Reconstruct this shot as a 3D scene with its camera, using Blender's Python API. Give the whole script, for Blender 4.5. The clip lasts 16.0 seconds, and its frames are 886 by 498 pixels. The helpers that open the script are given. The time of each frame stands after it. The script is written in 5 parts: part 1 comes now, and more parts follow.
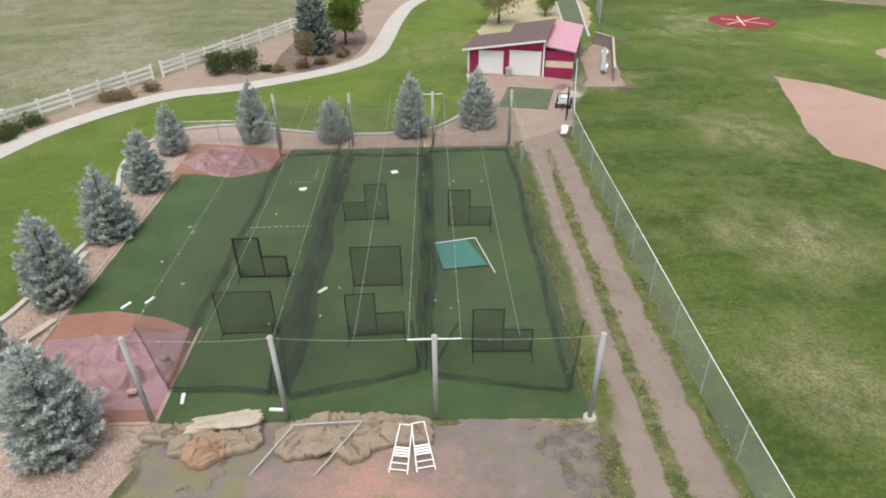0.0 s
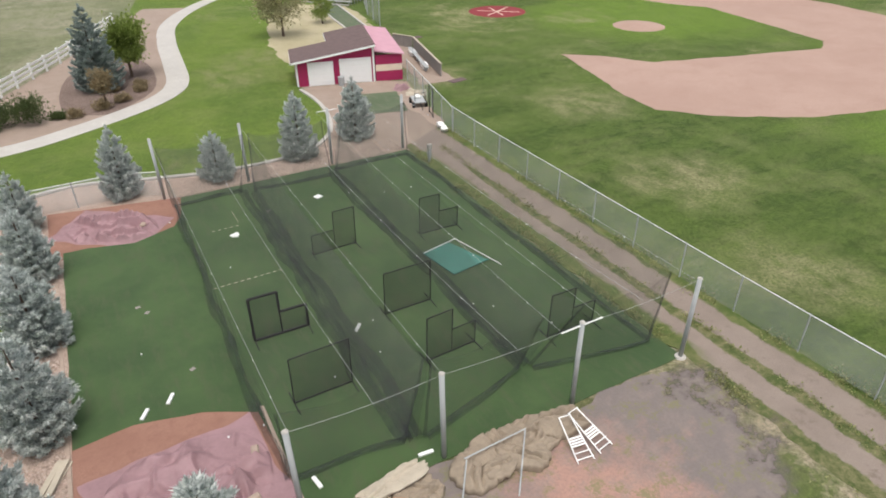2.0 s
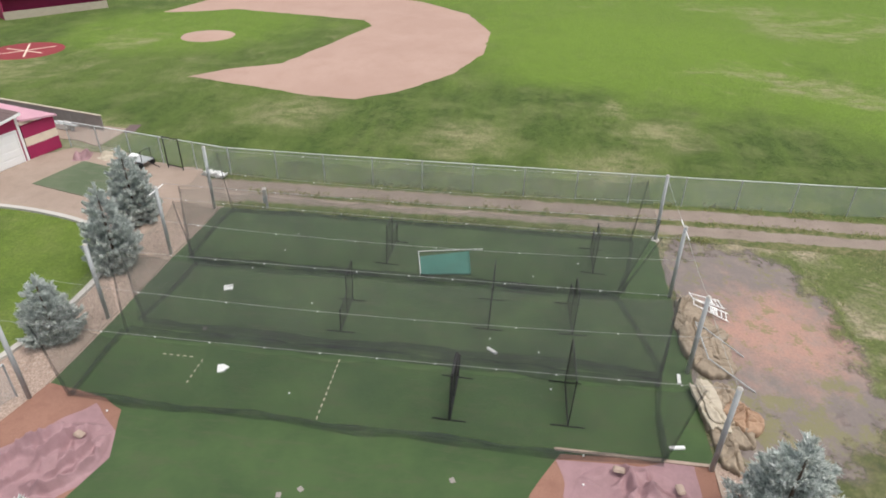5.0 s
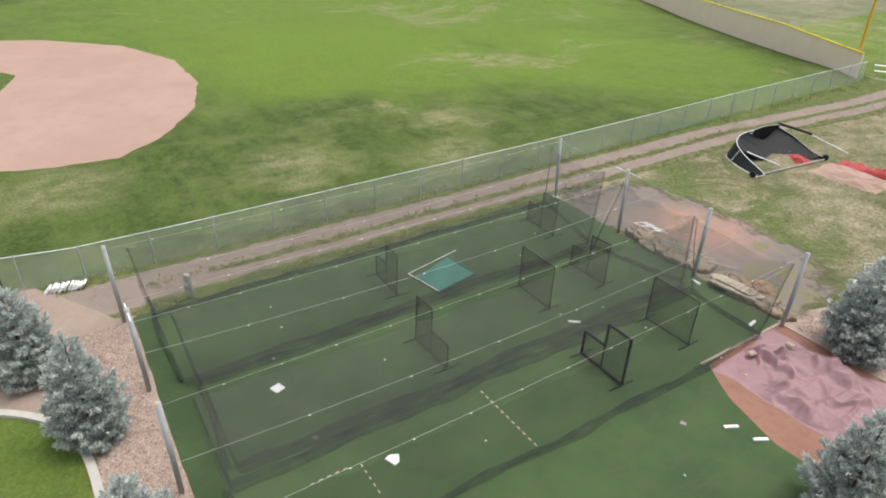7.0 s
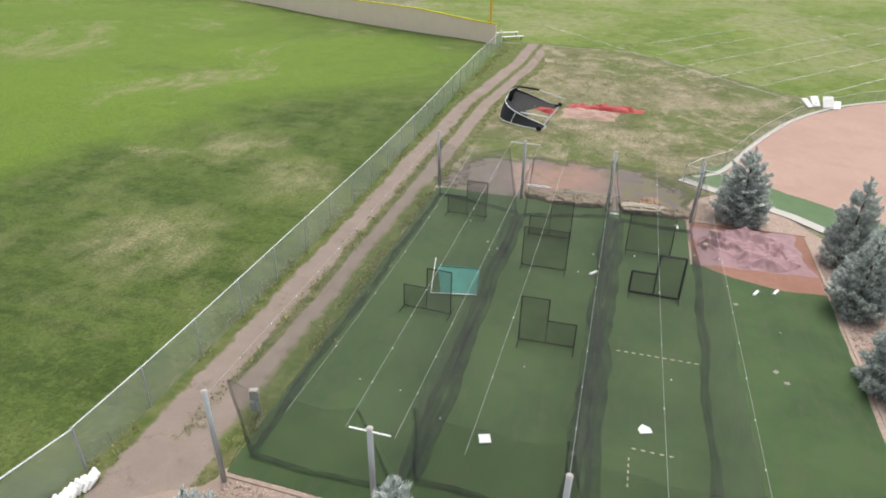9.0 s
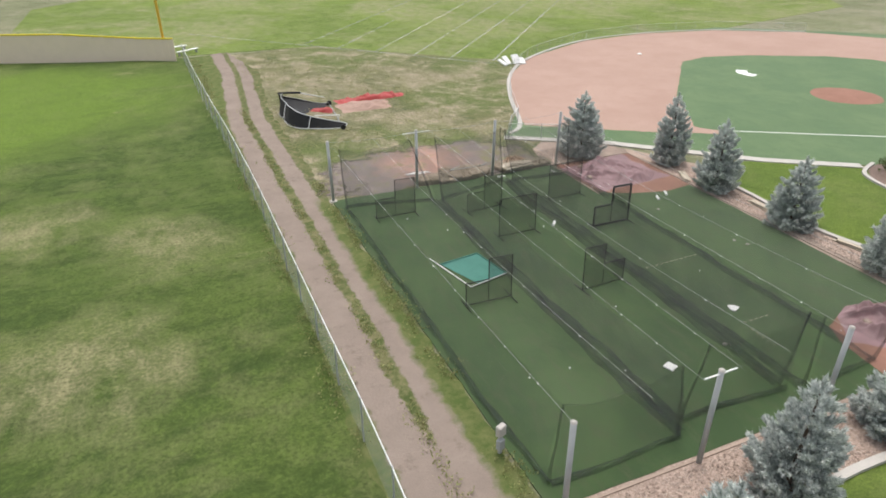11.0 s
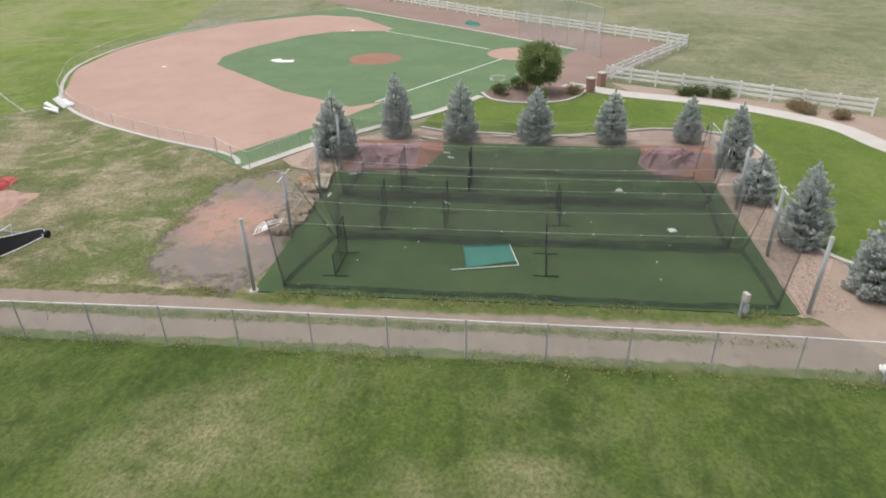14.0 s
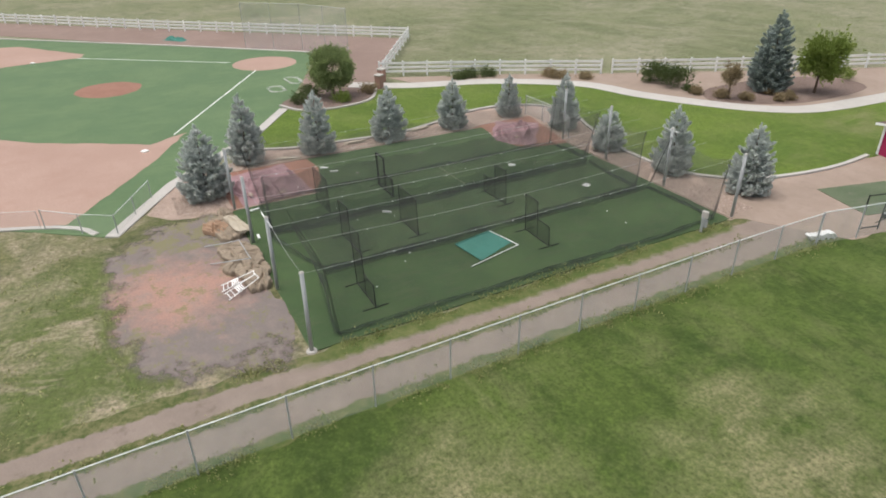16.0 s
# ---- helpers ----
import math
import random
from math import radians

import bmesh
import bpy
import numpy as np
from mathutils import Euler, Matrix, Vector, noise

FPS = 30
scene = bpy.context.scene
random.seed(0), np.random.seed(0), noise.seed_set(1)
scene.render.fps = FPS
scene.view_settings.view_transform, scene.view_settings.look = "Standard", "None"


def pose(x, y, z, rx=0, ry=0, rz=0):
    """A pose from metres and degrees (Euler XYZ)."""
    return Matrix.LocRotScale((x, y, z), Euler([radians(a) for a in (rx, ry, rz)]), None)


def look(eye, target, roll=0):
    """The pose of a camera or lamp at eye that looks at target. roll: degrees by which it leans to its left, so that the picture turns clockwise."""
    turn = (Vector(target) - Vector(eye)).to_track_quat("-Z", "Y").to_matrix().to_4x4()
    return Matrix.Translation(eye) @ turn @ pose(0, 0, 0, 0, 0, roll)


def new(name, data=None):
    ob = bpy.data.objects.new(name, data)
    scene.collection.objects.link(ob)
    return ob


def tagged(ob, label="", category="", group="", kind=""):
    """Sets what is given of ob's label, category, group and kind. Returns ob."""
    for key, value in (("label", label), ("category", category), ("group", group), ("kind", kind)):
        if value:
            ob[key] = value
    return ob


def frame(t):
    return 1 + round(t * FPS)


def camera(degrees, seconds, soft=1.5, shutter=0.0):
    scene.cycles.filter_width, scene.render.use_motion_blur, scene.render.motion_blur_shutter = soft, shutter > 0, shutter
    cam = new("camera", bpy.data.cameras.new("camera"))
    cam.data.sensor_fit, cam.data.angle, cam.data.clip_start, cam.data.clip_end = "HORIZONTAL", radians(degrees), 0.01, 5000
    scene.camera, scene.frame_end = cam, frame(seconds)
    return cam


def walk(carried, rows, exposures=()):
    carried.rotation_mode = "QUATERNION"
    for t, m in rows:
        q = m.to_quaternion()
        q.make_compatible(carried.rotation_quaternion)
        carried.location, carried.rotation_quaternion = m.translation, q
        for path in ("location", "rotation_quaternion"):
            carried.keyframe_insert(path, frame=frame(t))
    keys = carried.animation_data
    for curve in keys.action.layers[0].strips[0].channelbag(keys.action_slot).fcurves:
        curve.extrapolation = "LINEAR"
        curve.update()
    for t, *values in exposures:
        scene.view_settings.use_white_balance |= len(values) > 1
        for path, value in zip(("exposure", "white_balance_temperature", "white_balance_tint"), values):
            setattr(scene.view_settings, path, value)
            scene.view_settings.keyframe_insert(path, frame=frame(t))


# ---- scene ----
cam = camera(69.4, 16.0, soft=1.8)
# seconds, x, y, z, yaw, pitch, roll
ROWS = [
    (0.0, -0.25, 0.28, 16.38, -0.70, -31.79, -0.96),
    (0.5, -3.08, 0.50, 16.42, -7.03, -31.74, -0.88),
    (1.0, -6.13, 1.10, 16.45, -13.99, -31.66, -0.73),
    (1.5, -9.13, 2.11, 16.46, -21.15, -31.57, -0.58),
    (2.0, -12.23, 3.60, 16.48, -28.93, -31.52, -0.47),
    (2.5, -15.08, 5.50, 16.53, -36.81, -31.48, -0.23),
    (3.0, -17.98, 8.04, 16.55, -45.40, -31.38, 0.06),
    (3.5, -20.47, 11.01, 16.58, -54.00, -31.33, 0.25),
    (4.0, -22.64, 14.58, 16.60, -63.31, -31.27, 0.44),
    (4.5, -24.16, 18.44, 16.63, -72.62, -31.21, 0.62),
    (5.0, -25.10, 22.84, 16.64, -82.59, -31.10, 0.71),
    (7.5, -17.98, 43.88, 16.10, -133.16, -29.35, 0.83),
    (8.0, -14.21, 47.10, 16.06, -143.75, -29.11, 0.96),
    (8.5, -10.12, 49.47, 16.06, -153.90, -29.07, 1.05),
    (9.0, -5.44, 51.10, 16.03, -164.35, -29.00, 1.08),
    (10.25, 6.25, 51.40, 15.58, -188.95, -28.62, 0.42),
    (11.5, 16.82, 46.76, 15.13, -214.07, -28.10, -0.34),
    (12.0, 20.53, 43.64, 15.16, -224.32, -28.09, -0.42),
    (12.5, 23.52, 40.10, 15.22, -234.05, -27.98, -0.52),
    (13.0, 25.93, 35.94, 15.29, -244.17, -28.06, -0.69),
    (13.5, 27.48, 31.63, 15.31, -253.60, -28.27, -0.87),
    (14.0, 28.35, 26.93, 15.38, -263.59, -28.51, -0.94),
    (14.5, 28.47, 22.47, 15.37, -272.85, -28.55, -0.95),
    (15.0, 27.76, 17.79, 15.40, -282.56, -28.71, -0.94),
    (15.5, 26.56, 13.96, 15.43, -290.76, -28.66, -0.91),
    (16.0, 25.04, 10.75, 15.49, -298.11, -28.66, -0.86),
]
walk(cam, [(t, pose(x, y, z, 90 + pitch, 0, yaw) @ pose(0, 0, 0, 0, 0, roll)) for t, x, y, z, yaw, pitch, roll in ROWS],
     exposures=((0.0, 0.55), (3.0, 0.53), (5.0, 0.6), (7.5, 0.69), (9.0, 0.68), (12.0, 0.65), (14.0, 0.54), (16.0, 0.5)))

# ---- world and light: a bright, thinly clouded day ----
world = bpy.data.worlds.new("world")
scene.world = world
world.use_nodes = True
wn, wl = world.node_tree.nodes, world.node_tree.links
sky = wn.new("ShaderNodeTexSky")
sky.sky_type = "NISHITA"
sky.sun_disc = False
sky.sun_elevation, sky.sun_rotation = radians(74), radians(200)
sky.air_density, sky.dust_density = 1.0, 4.0
veil = wn.new("ShaderNodeHueSaturation")
veil.inputs["Saturation"].default_value = 0.35
wl.new(sky.outputs[0], veil.inputs["Color"])
wl.new(veil.outputs[0], wn["Background"].inputs["Color"])
wn["Background"].inputs["Strength"].default_value = 0.135

sun = new("sun", bpy.data.lights.new("sun", "SUN"))
sun.data.energy, sun.data.angle, sun.data.color = 1.0, radians(34), (1.0, 0.95, 0.88)
sun.matrix_world = look((0, 0, 60), (6, 16, 0))
scene.view_settings.exposure = 0.58


# ---- materials ----
class Nodes:
    """A small builder for one node material."""

    def __init__(self, name, rough=0.8, metal=0.0, spec=0.3):
        self.mat = bpy.data.materials.new(name)
        self.mat.use_nodes = True
        self.n, self.l = self.mat.node_tree.nodes, self.mat.node_tree.links
        self.bsdf = self.n["Principled BSDF"]
        self.bsdf.inputs["Roughness"].default_value = rough
        self.bsdf.inputs["Metallic"].default_value = metal
        self.bsdf.inputs["Specular IOR Level"].default_value = spec
        self.pos = self.n.new("ShaderNodeNewGeometry").outputs["Position"]

    def noise(self, scale, detail=4.0, rough=0.6, stretch=None, distort=0.0):
        node = self.n.new("ShaderNodeTexNoise")
        node.inputs["Scale"].default_value, node.inputs["Detail"].default_value = scale, detail
        node.inputs["Roughness"].default_value, node.inputs["Distortion"].default_value = rough, distort
        src = self.pos
        if stretch:
            mp = self.n.new("ShaderNodeMapping")
            mp.inputs["Scale"].default_value = stretch[:3]
            if len(stretch) > 3:
                mp.inputs["Rotation"].default_value = (0, 0, radians(stretch[3]))
            self.l.new(self.pos, mp.inputs["Vector"])
            src = mp.outputs[0]
        self.l.new(src, node.inputs["Vector"])
        return node.outputs["Fac"]

    def ramp(self, fac, lo, hi, a=0.0, b=1.0):
        node = self.n.new("ShaderNodeMapRange")
        for i, v in enumerate((lo, hi, a, b)):
            node.inputs[i + 1].default_value = v
        self.put(fac, node.inputs[0])
        return node.outputs[0]

    def put(self, v, socket):
        if isinstance(v, (int, float)):
            socket.default_value = v
        elif isinstance(v, tuple):
            socket.default_value = (*v, 1.0) if len(v) == 3 else v
        else:
            self.l.new(v, socket)

    def mix(self, fac, a, b, mode="MIX"):
        node = self.n.new("ShaderNodeMix")
        node.data_type, node.blend_type = "RGBA", mode
        self.put(fac, node.inputs[0])
        self.put(a, node.inputs[6])
        self.put(b, node.inputs[7])
        return node.outputs[2]

    def math(self, op, a, b=0.0):
        node = self.n.new("ShaderNodeMath")
        node.operation = op
        self.put(a, node.inputs[0])
        self.put(b, node.inputs[1])
        return node.outputs[0]

    def axis(self, i):
        node = self.n.new("ShaderNodeSeparateXYZ")
        self.l.new(self.pos, node.inputs[0])
        return node.outputs[i]

    def rand(self, island=True):
        if island:
            return self.n.new("ShaderNodeNewGeometry").outputs["Random Per Island"]
        return self.n.new("ShaderNodeObjectInfo").outputs["Random"]

    def bump(self, height, strength=0.4, dist=0.02):
        node = self.n.new("ShaderNodeBump")
        node.inputs["Strength"].default_value, node.inputs["Distance"].default_value = strength, dist
        self.l.new(height, node.inputs["Height"])
        self.l.new(node.outputs[0], self.bsdf.inputs["Normal"])

    def sheen(self, weight, tint):
        self.bsdf.inputs["Sheen Weight"].default_value, self.bsdf.inputs["Sheen Roughness"].default_value = weight, 0.5
        self.bsdf.inputs["Sheen Tint"].default_value = (*tint, 1.0)

    def color(self, c):
        self.put(c, self.bsdf.inputs["Base Color"])
        return self.mat

    def veil(self, cover):
        """See-through weave: the share of the surface that the threads cover."""
        clear = self.n.new("ShaderNodeBsdfTransparent")
        both = self.n.new("ShaderNodeMixShader")
        self.put(cover, both.inputs[0])
        self.l.new(clear.outputs[0], both.inputs[1])
        self.l.new(self.bsdf.outputs[0], both.inputs[2])
        self.l.new(both.outputs[0], self.n["Material Output"].inputs["Surface"])
        return self.mat


def grass_mat(name, dark, light, dry, dry_lo, dry_hi, patch=0.09, stripe=None, blade=14.0, worn_at=(), mottle=0.7, lush=(), lush_color=(0.15, 0.25, 0.035)):
    m = Nodes(name, 0.9, spec=0.15)
    big = m.ramp(m.noise(patch, 5, 0.62, distort=0.5), 0.41, 0.59)
    c = m.mix(big, dark, light)
    c = m.mix(m.ramp(m.noise(0.5, 6, 0.75), 0.46, 0.62, 0, mottle), c, tuple(v * 0.5 for v in dark))
    c = m.mix(m.ramp(m.noise(0.23, 6, 0.72), 0.48, 0.63, 0, 0.7), c, tuple(a * 0.62 + b * 0.38 for a, b in zip(light, dry)))
    c = m.mix(m.ramp(m.noise(1.7, 6, 0.8), 0.47, 0.62, 0, 0.5), c, tuple(v * 1.35 for v in light))
    if stripe:
        c = m.mix(m.ramp(m.noise(1.0, 4, 0.65, stripe, 0.5), 0.45, 0.6, 0, 0.42), c, tuple(v * 1.25 for v in light))
    for x, y, rad in lush:
        near = m.n.new("ShaderNodeVectorMath")
        near.operation = "DISTANCE"
        m.l.new(m.pos, near.inputs[0])
        near.inputs[1].default_value = (x, y, 0)
        soft = m.math("ADD", near.outputs["Value"], m.math("MULTIPLY", m.math("SUBTRACT", m.noise(0.08, 5, 0.7), 0.5), rad))
        c = m.mix(m.math("MULTIPLY", m.ramp(soft, rad * 0.6, rad, 0.8, 0.0), m.ramp(m.noise(0.7, 5, 0.75), 0.3, 0.55, 0.5, 1.0)), c, lush_color)
    worn = m.ramp(m.noise(patch * 0.9, 6, 0.72, distort=0.6), dry_lo, dry_hi)
    for x, y, rad in worn_at:
        near = m.n.new("ShaderNodeVectorMath")
        near.operation = "DISTANCE"
        m.l.new(m.pos, near.inputs[0])
        near.inputs[1].default_value = (x, y, 0)
        soft = m.math("ADD", near.outputs["Value"], m.math("MULTIPLY", m.math("SUBTRACT", m.noise(0.3, 5, 0.7), 0.5), rad * 1.5))
        worn = m.math("MAXIMUM", worn, m.ramp(soft, rad * 0.35, rad, 0.85, 0.0))
    worn = m.math("MULTIPLY", worn, m.ramp(m.noise(0.8, 5, 0.66, (1.0, 0.6, 1)), 0.34, 0.62))
    c = m.mix(worn, c, dry)
    clump = m.noise(blade * 0.4, 6, 0.8, distort=0.4)
    c = m.mix(m.ramp(clump, 0.36, 0.5, 0.28, 0.0), c, tuple(v * 0.66 for v in dark))
    c = m.mix(m.ramp(clump, 0.53, 0.66, 0.0, 0.22), c, tuple(a * 0.75 + b * 0.35 for a, b in zip(light, dry)))
    fine = m.noise(blade, 5, 0.8)
    c = m.mix(m.ramp(fine, 0.27, 0.62), tuple(v * 0.64 for v in dark), c)
    m.bump(m.noise(blade * 0.35, 6, 0.85), 0.9, 0.12)
    m.sheen(0.16, tuple(min(1, v * 4) for v in light))
    return m.color(c)


def soil_mat(name, a, b, stain, grain=30.0, patch=0.25, rough=0.95, stones=False, relief=0.02):
    m = Nodes(name, rough, spec=0.15)
    c = m.mix(m.ramp(m.noise(patch, 6, 0.68), 0.4, 0.6), a, b)
    c = m.mix(m.ramp(m.noise(patch * 5, 6, 0.72), 0.5, 0.66, 0, 0.6), c, stain)
    if stones:
        vor = m.n.new("ShaderNodeTexVoronoi")
        vor.inputs["Scale"].default_value = grain
        m.l.new(m.pos, vor.inputs["Vector"])
        tone = m.n.new("ShaderNodeSeparateColor")
        m.l.new(vor.outputs["Color"], tone.inputs[0])
        c = m.mix(0.38, c, m.mix(tone.outputs[0], tuple(v * 0.45 for v in a), tuple(min(1, v * 1.7) for v in b)))
        m.bump(vor.outputs["Distance"], 0.8, 0.04)
    else:
        fine = m.noise(grain, 5, 0.75)
        c = m.mix(m.ramp(fine, 0.25, 0.75), tuple(v * 0.82 for v in a), c)
        m.bump(fine, 0.5, relief)
    m.sheen(0.15, tuple(min(1, v * 2) for v in b))
    return m.color(c)


def plain_mat(name, c, rough=0.6, metal=0.0, worn=0.25, scale=3.0, spec=0.4):
    m = Nodes(name, rough, metal, spec)
    n = m.noise(scale, 6, 0.7)
    m.bump(m.noise(scale * 12, 3, 0.6), 0.2, 0.005)
    return m.color(m.mix(m.ramp(n, 0.4, 0.75, 0, worn), c, tuple(v * 0.5 for v in c)))


def weave_mat(name, c, cover, vary=0.1, scale=0.6):
    m = Nodes(name, 0.9, spec=0.1)
    m.color(c)
    return m.veil(m.ramp(m.noise(scale, 4, 0.6), 0.3, 0.7, cover - vary, cover + vary))


M = {}
M["meadow"] = grass_mat("meadow_weeds", (0.115, 0.135, 0.062), (0.215, 0.22, 0.125), (0.37, 0.33, 0.25), 0.46, 0.58, 0.06, (0.03, 0.25, 1, 40), 3.2)
M["outfield"] = grass_mat("outfield_grass", (0.05, 0.083, 0.02), (0.11, 0.154, 0.035), (0.37, 0.33, 0.19), 0.555, 0.66, 0.05, (0.06, 0.5, 1, 12), 6.0, ((17.5, 27, 5), (21, 41, 5), (14, 17, 4), (20.5, 13, 4), (14, 53, 4), (57, -7, 5)), 0.6, ((75, -5, 55), (44, 12, 20), (48, 62, 16), (27, -14, 19)), (0.18, 0.285, 0.036))
M["lawn"] = grass_mat("mown_lawn", (0.09, 0.142, 0.03), (0.15, 0.212, 0.038), (0.27, 0.25, 0.13), 0.57, 0.68, 0.1, None, 7.0, ((-1, 62, 5), (3, 67, 5)), 0.4)
M["rough"] = grass_mat("dry_rough_grass", (0.072, 0.096, 0.034), (0.185, 0.178, 0.084), (0.46, 0.375, 0.28), 0.46, 0.56, 0.3, (0.25, 0.7, 1, 20), 5.0, ((4, -15, 6), (-1, -12, 6), (-10, -10, 5), (-17, -11, 3), (5, -3, 5), (-1, -3, 6), (-6, 4, 4)), 0.5, ((-12.5, -2, 7), (-20, -14, 7), (-4, 7, 5), (2.5, 8, 4), (-8, -24, 9)), (0.125, 0.17, 0.045))
M["gridiron"] = grass_mat("far_field_grass", (0.11, 0.16, 0.036), (0.19, 0.255, 0.052), (0.34, 0.3, 0.2), 0.45, 0.56, 0.05, None, 4.0, ((-28, -34, 12), (-45, -52, 14), (-16, -24, 6), (-60, -50, 14)), 0.7)
M["infield"] = soil_mat("infield_clay", (0.4, 0.27, 0.218), (0.47, 0.33, 0.27), (0.37, 0.235, 0.185), 9, 0.1)
M["clay"] = soil_mat("red_pen_clay", (0.29, 0.155, 0.115), (0.36, 0.2, 0.15), (0.22, 0.115, 0.085), 25, 0.5)
M["gravel"] = soil_mat("pink_gravel", (0.36, 0.27, 0.22), (0.42, 0.325, 0.27), (0.29, 0.215, 0.175), 21, 0.4, stones=True)
M["straw"] = soil_mat("dry_straw_slope", (0.4, 0.35, 0.22), (0.52, 0.45, 0.31), (0.28, 0.27, 0.14), 6, 0.2)
M["mulch"] = soil_mat("dark_bark_mulch", (0.16, 0.115, 0.095), (0.22, 0.165, 0.14), (0.12, 0.085, 0.07), 22, 0.4, stones=True)
M["yard"] = soil_mat("packed_yard_dirt", (0.33, 0.255, 0.205), (0.4, 0.315, 0.26), (0.24, 0.185, 0.15), 20, 0.3)
M["track"] = soil_mat("brown_service_track", (0.25, 0.18, 0.15), (0.32, 0.235, 0.2), (0.2, 0.15, 0.125), 9, 0.15)
M["concrete"] = soil_mat("pale_concrete", (0.5, 0.47, 0.43), (0.58, 0.55, 0.5), (0.4, 0.37, 0.33), 40, 0.5, 0.85, relief=0.004)
M["steel"] = plain_mat("galvanised_steel", (0.4, 0.415, 0.415), 0.5, 0.0, 0.25)
M["white"] = plain_mat("white_vinyl", (0.86, 0.86, 0.84), 0.5, 0, 0.08)
M["black"] = plain_mat("black_padding", (0.012, 0.012, 0.013), 0.7, 0, 0.2)
M["maroon"] = plain_mat("maroon_siding", (0.36, 0.022, 0.095), 0.6, 0, 0.25, 1.2)
M["pink"] = plain_mat("faded_red_roofing", (0.56, 0.31, 0.37), 0.8, 0, 0.25, 0.8)
M["shingle"] = plain_mat("brown_shingles", (0.15, 0.105, 0.1), 0.95, 0, 0.45, 2.0)
M["cream"] = plain_mat("cream_paint", (0.78, 0.66, 0.52), 0.7, 0, 0.3)
M["cream_wall"] = plain_mat("tan_wall_panel", (0.86, 0.72, 0.58), 0.85, 0, 0.12, 0.8)
M["timber"] = plain_mat("weathered_timber", (0.4, 0.31, 0.25), 0.85, 0, 0.45, 4)
M["burlap"] = plain_mat("tan_burlap_tarp", (0.31, 0.25, 0.185), 0.95, 0, 0.6, 2.4)
M["canvas"] = plain_mat("pale_canvas", (0.48, 0.42, 0.33), 0.95, 0, 0.35, 2.5)
M["rust"] = plain_mat("orange_brown_tarp", (0.38, 0.25, 0.165), 0.95, 0, 0.5, 1.8)
M["tarp"] = plain_mat("faded_maroon_tarp", (0.33, 0.2, 0.212), 0.6, 0, 0.6, 1.1)
M["red_tarp"] = plain_mat("red_vinyl_tarp", (0.39, 0.055, 0.05), 0.6, 0, 0.3, 0.9)
M["net"] = weave_mat("black_netting", (0.155, 0.166, 0.148), 0.2, 0.06)
M["roof_net"] = weave_mat("black_roof_netting", (0.13, 0.13, 0.115), 0.085, 0.03)
M["net_heap"] = weave_mat("bunched_netting", (0.05, 0.057, 0.058), 0.31, 0.15, 0.7)
M["net_gather"] = weave_mat("gathered_netting", (0.06, 0.065, 0.065), 0.27, 0.1, 1.5)
M["thin_link"] = weave_mat("thin_chain_link", (0.6, 0.63, 0.61), 0.12, 0.04)
M["screen_net"] = weave_mat("pitching_screen_netting", (0.035, 0.033, 0.03), 0.36, 0.06)
M["link"] = weave_mat("chain_link", (0.6, 0.63, 0.61), 0.27, 0.07)
M["haze_net"] = weave_mat("grey_backstop_net", (0.5, 0.52, 0.54), 0.22, 0.05)
M["chalk"] = weave_mat("worn_chalk", (0.7, 0.7, 0.66), 0.3, 0.22, 0.8)
M["cable"] = plain_mat("dull_cable", (0.36, 0.37, 0.36), 0.6, 0, 0.2)
M["bright_steel"] = plain_mat("bright_galvanised_rail", (0.72, 0.74, 0.73), 0.45, 0.1, 0.12)
M["teal"] = plain_mat("teal_net_cloth", (0.06, 0.215, 0.17), 0.8, 0, 0.4, 2.0)
M["bark"] = plain_mat("bark", (0.13, 0.09, 0.065), 0.95, 0, 0.5, 8)
M["paint_red"] = plain_mat("maroon_turf", (0.24, 0.03, 0.036), 0.85, 0, 0.25, 2.5)
M["yellow"] = plain_mat("yellow_rail_cap", (0.75, 0.6, 0.03), 0.5, 0, 0.15)
M["orange"] = plain_mat("yellow_orange_pole", (0.75, 0.45, 0.05), 0.5, 0, 0.15)
M["brick"] = plain_mat("red_brown_brick", (0.4, 0.24, 0.19), 0.9, 0, 0.5, 9)
M["grey"] = plain_mat("grey_block_wall", (0.3, 0.27, 0.25), 0.9, 0, 0.35, 2)


def turf_mat(name, a, b, seam):
    m = Nodes(name, 0.85, spec=0.2)
    c = m.mix(m.ramp(m.noise(0.22, 5, 0.65), 0.42, 0.6), a, b)
    c = m.mix(m.ramp(m.noise(1.5, 5, 0.7, (1.6, 0.4, 1)), 0.5, 0.66, 0, 0.6), c, seam)
    fine = m.noise(35, 3, 0.8)
    c = m.mix(m.ramp(fine, 0.3, 0.7, 0, 0.25), c, tuple(v * 0.6 for v in a))
    m.bump(fine, 0.4, 0.02)
    m.sheen(0.15, (0.5, 0.6, 0.45))
    return m.color(c)


M["turf"] = turf_mat("artificial_turf", (0.048, 0.084, 0.033), (0.068, 0.112, 0.042), (0.084, 0.098, 0.052))
M["field_turf"] = turf_mat("infield_turf", (0.1, 0.162, 0.076), (0.128, 0.192, 0.09), (0.085, 0.138, 0.062))
M["mat_green"] = turf_mat("green_mat", (0.09, 0.12, 0.065), (0.12, 0.145, 0.085), (0.17, 0.16, 0.12))


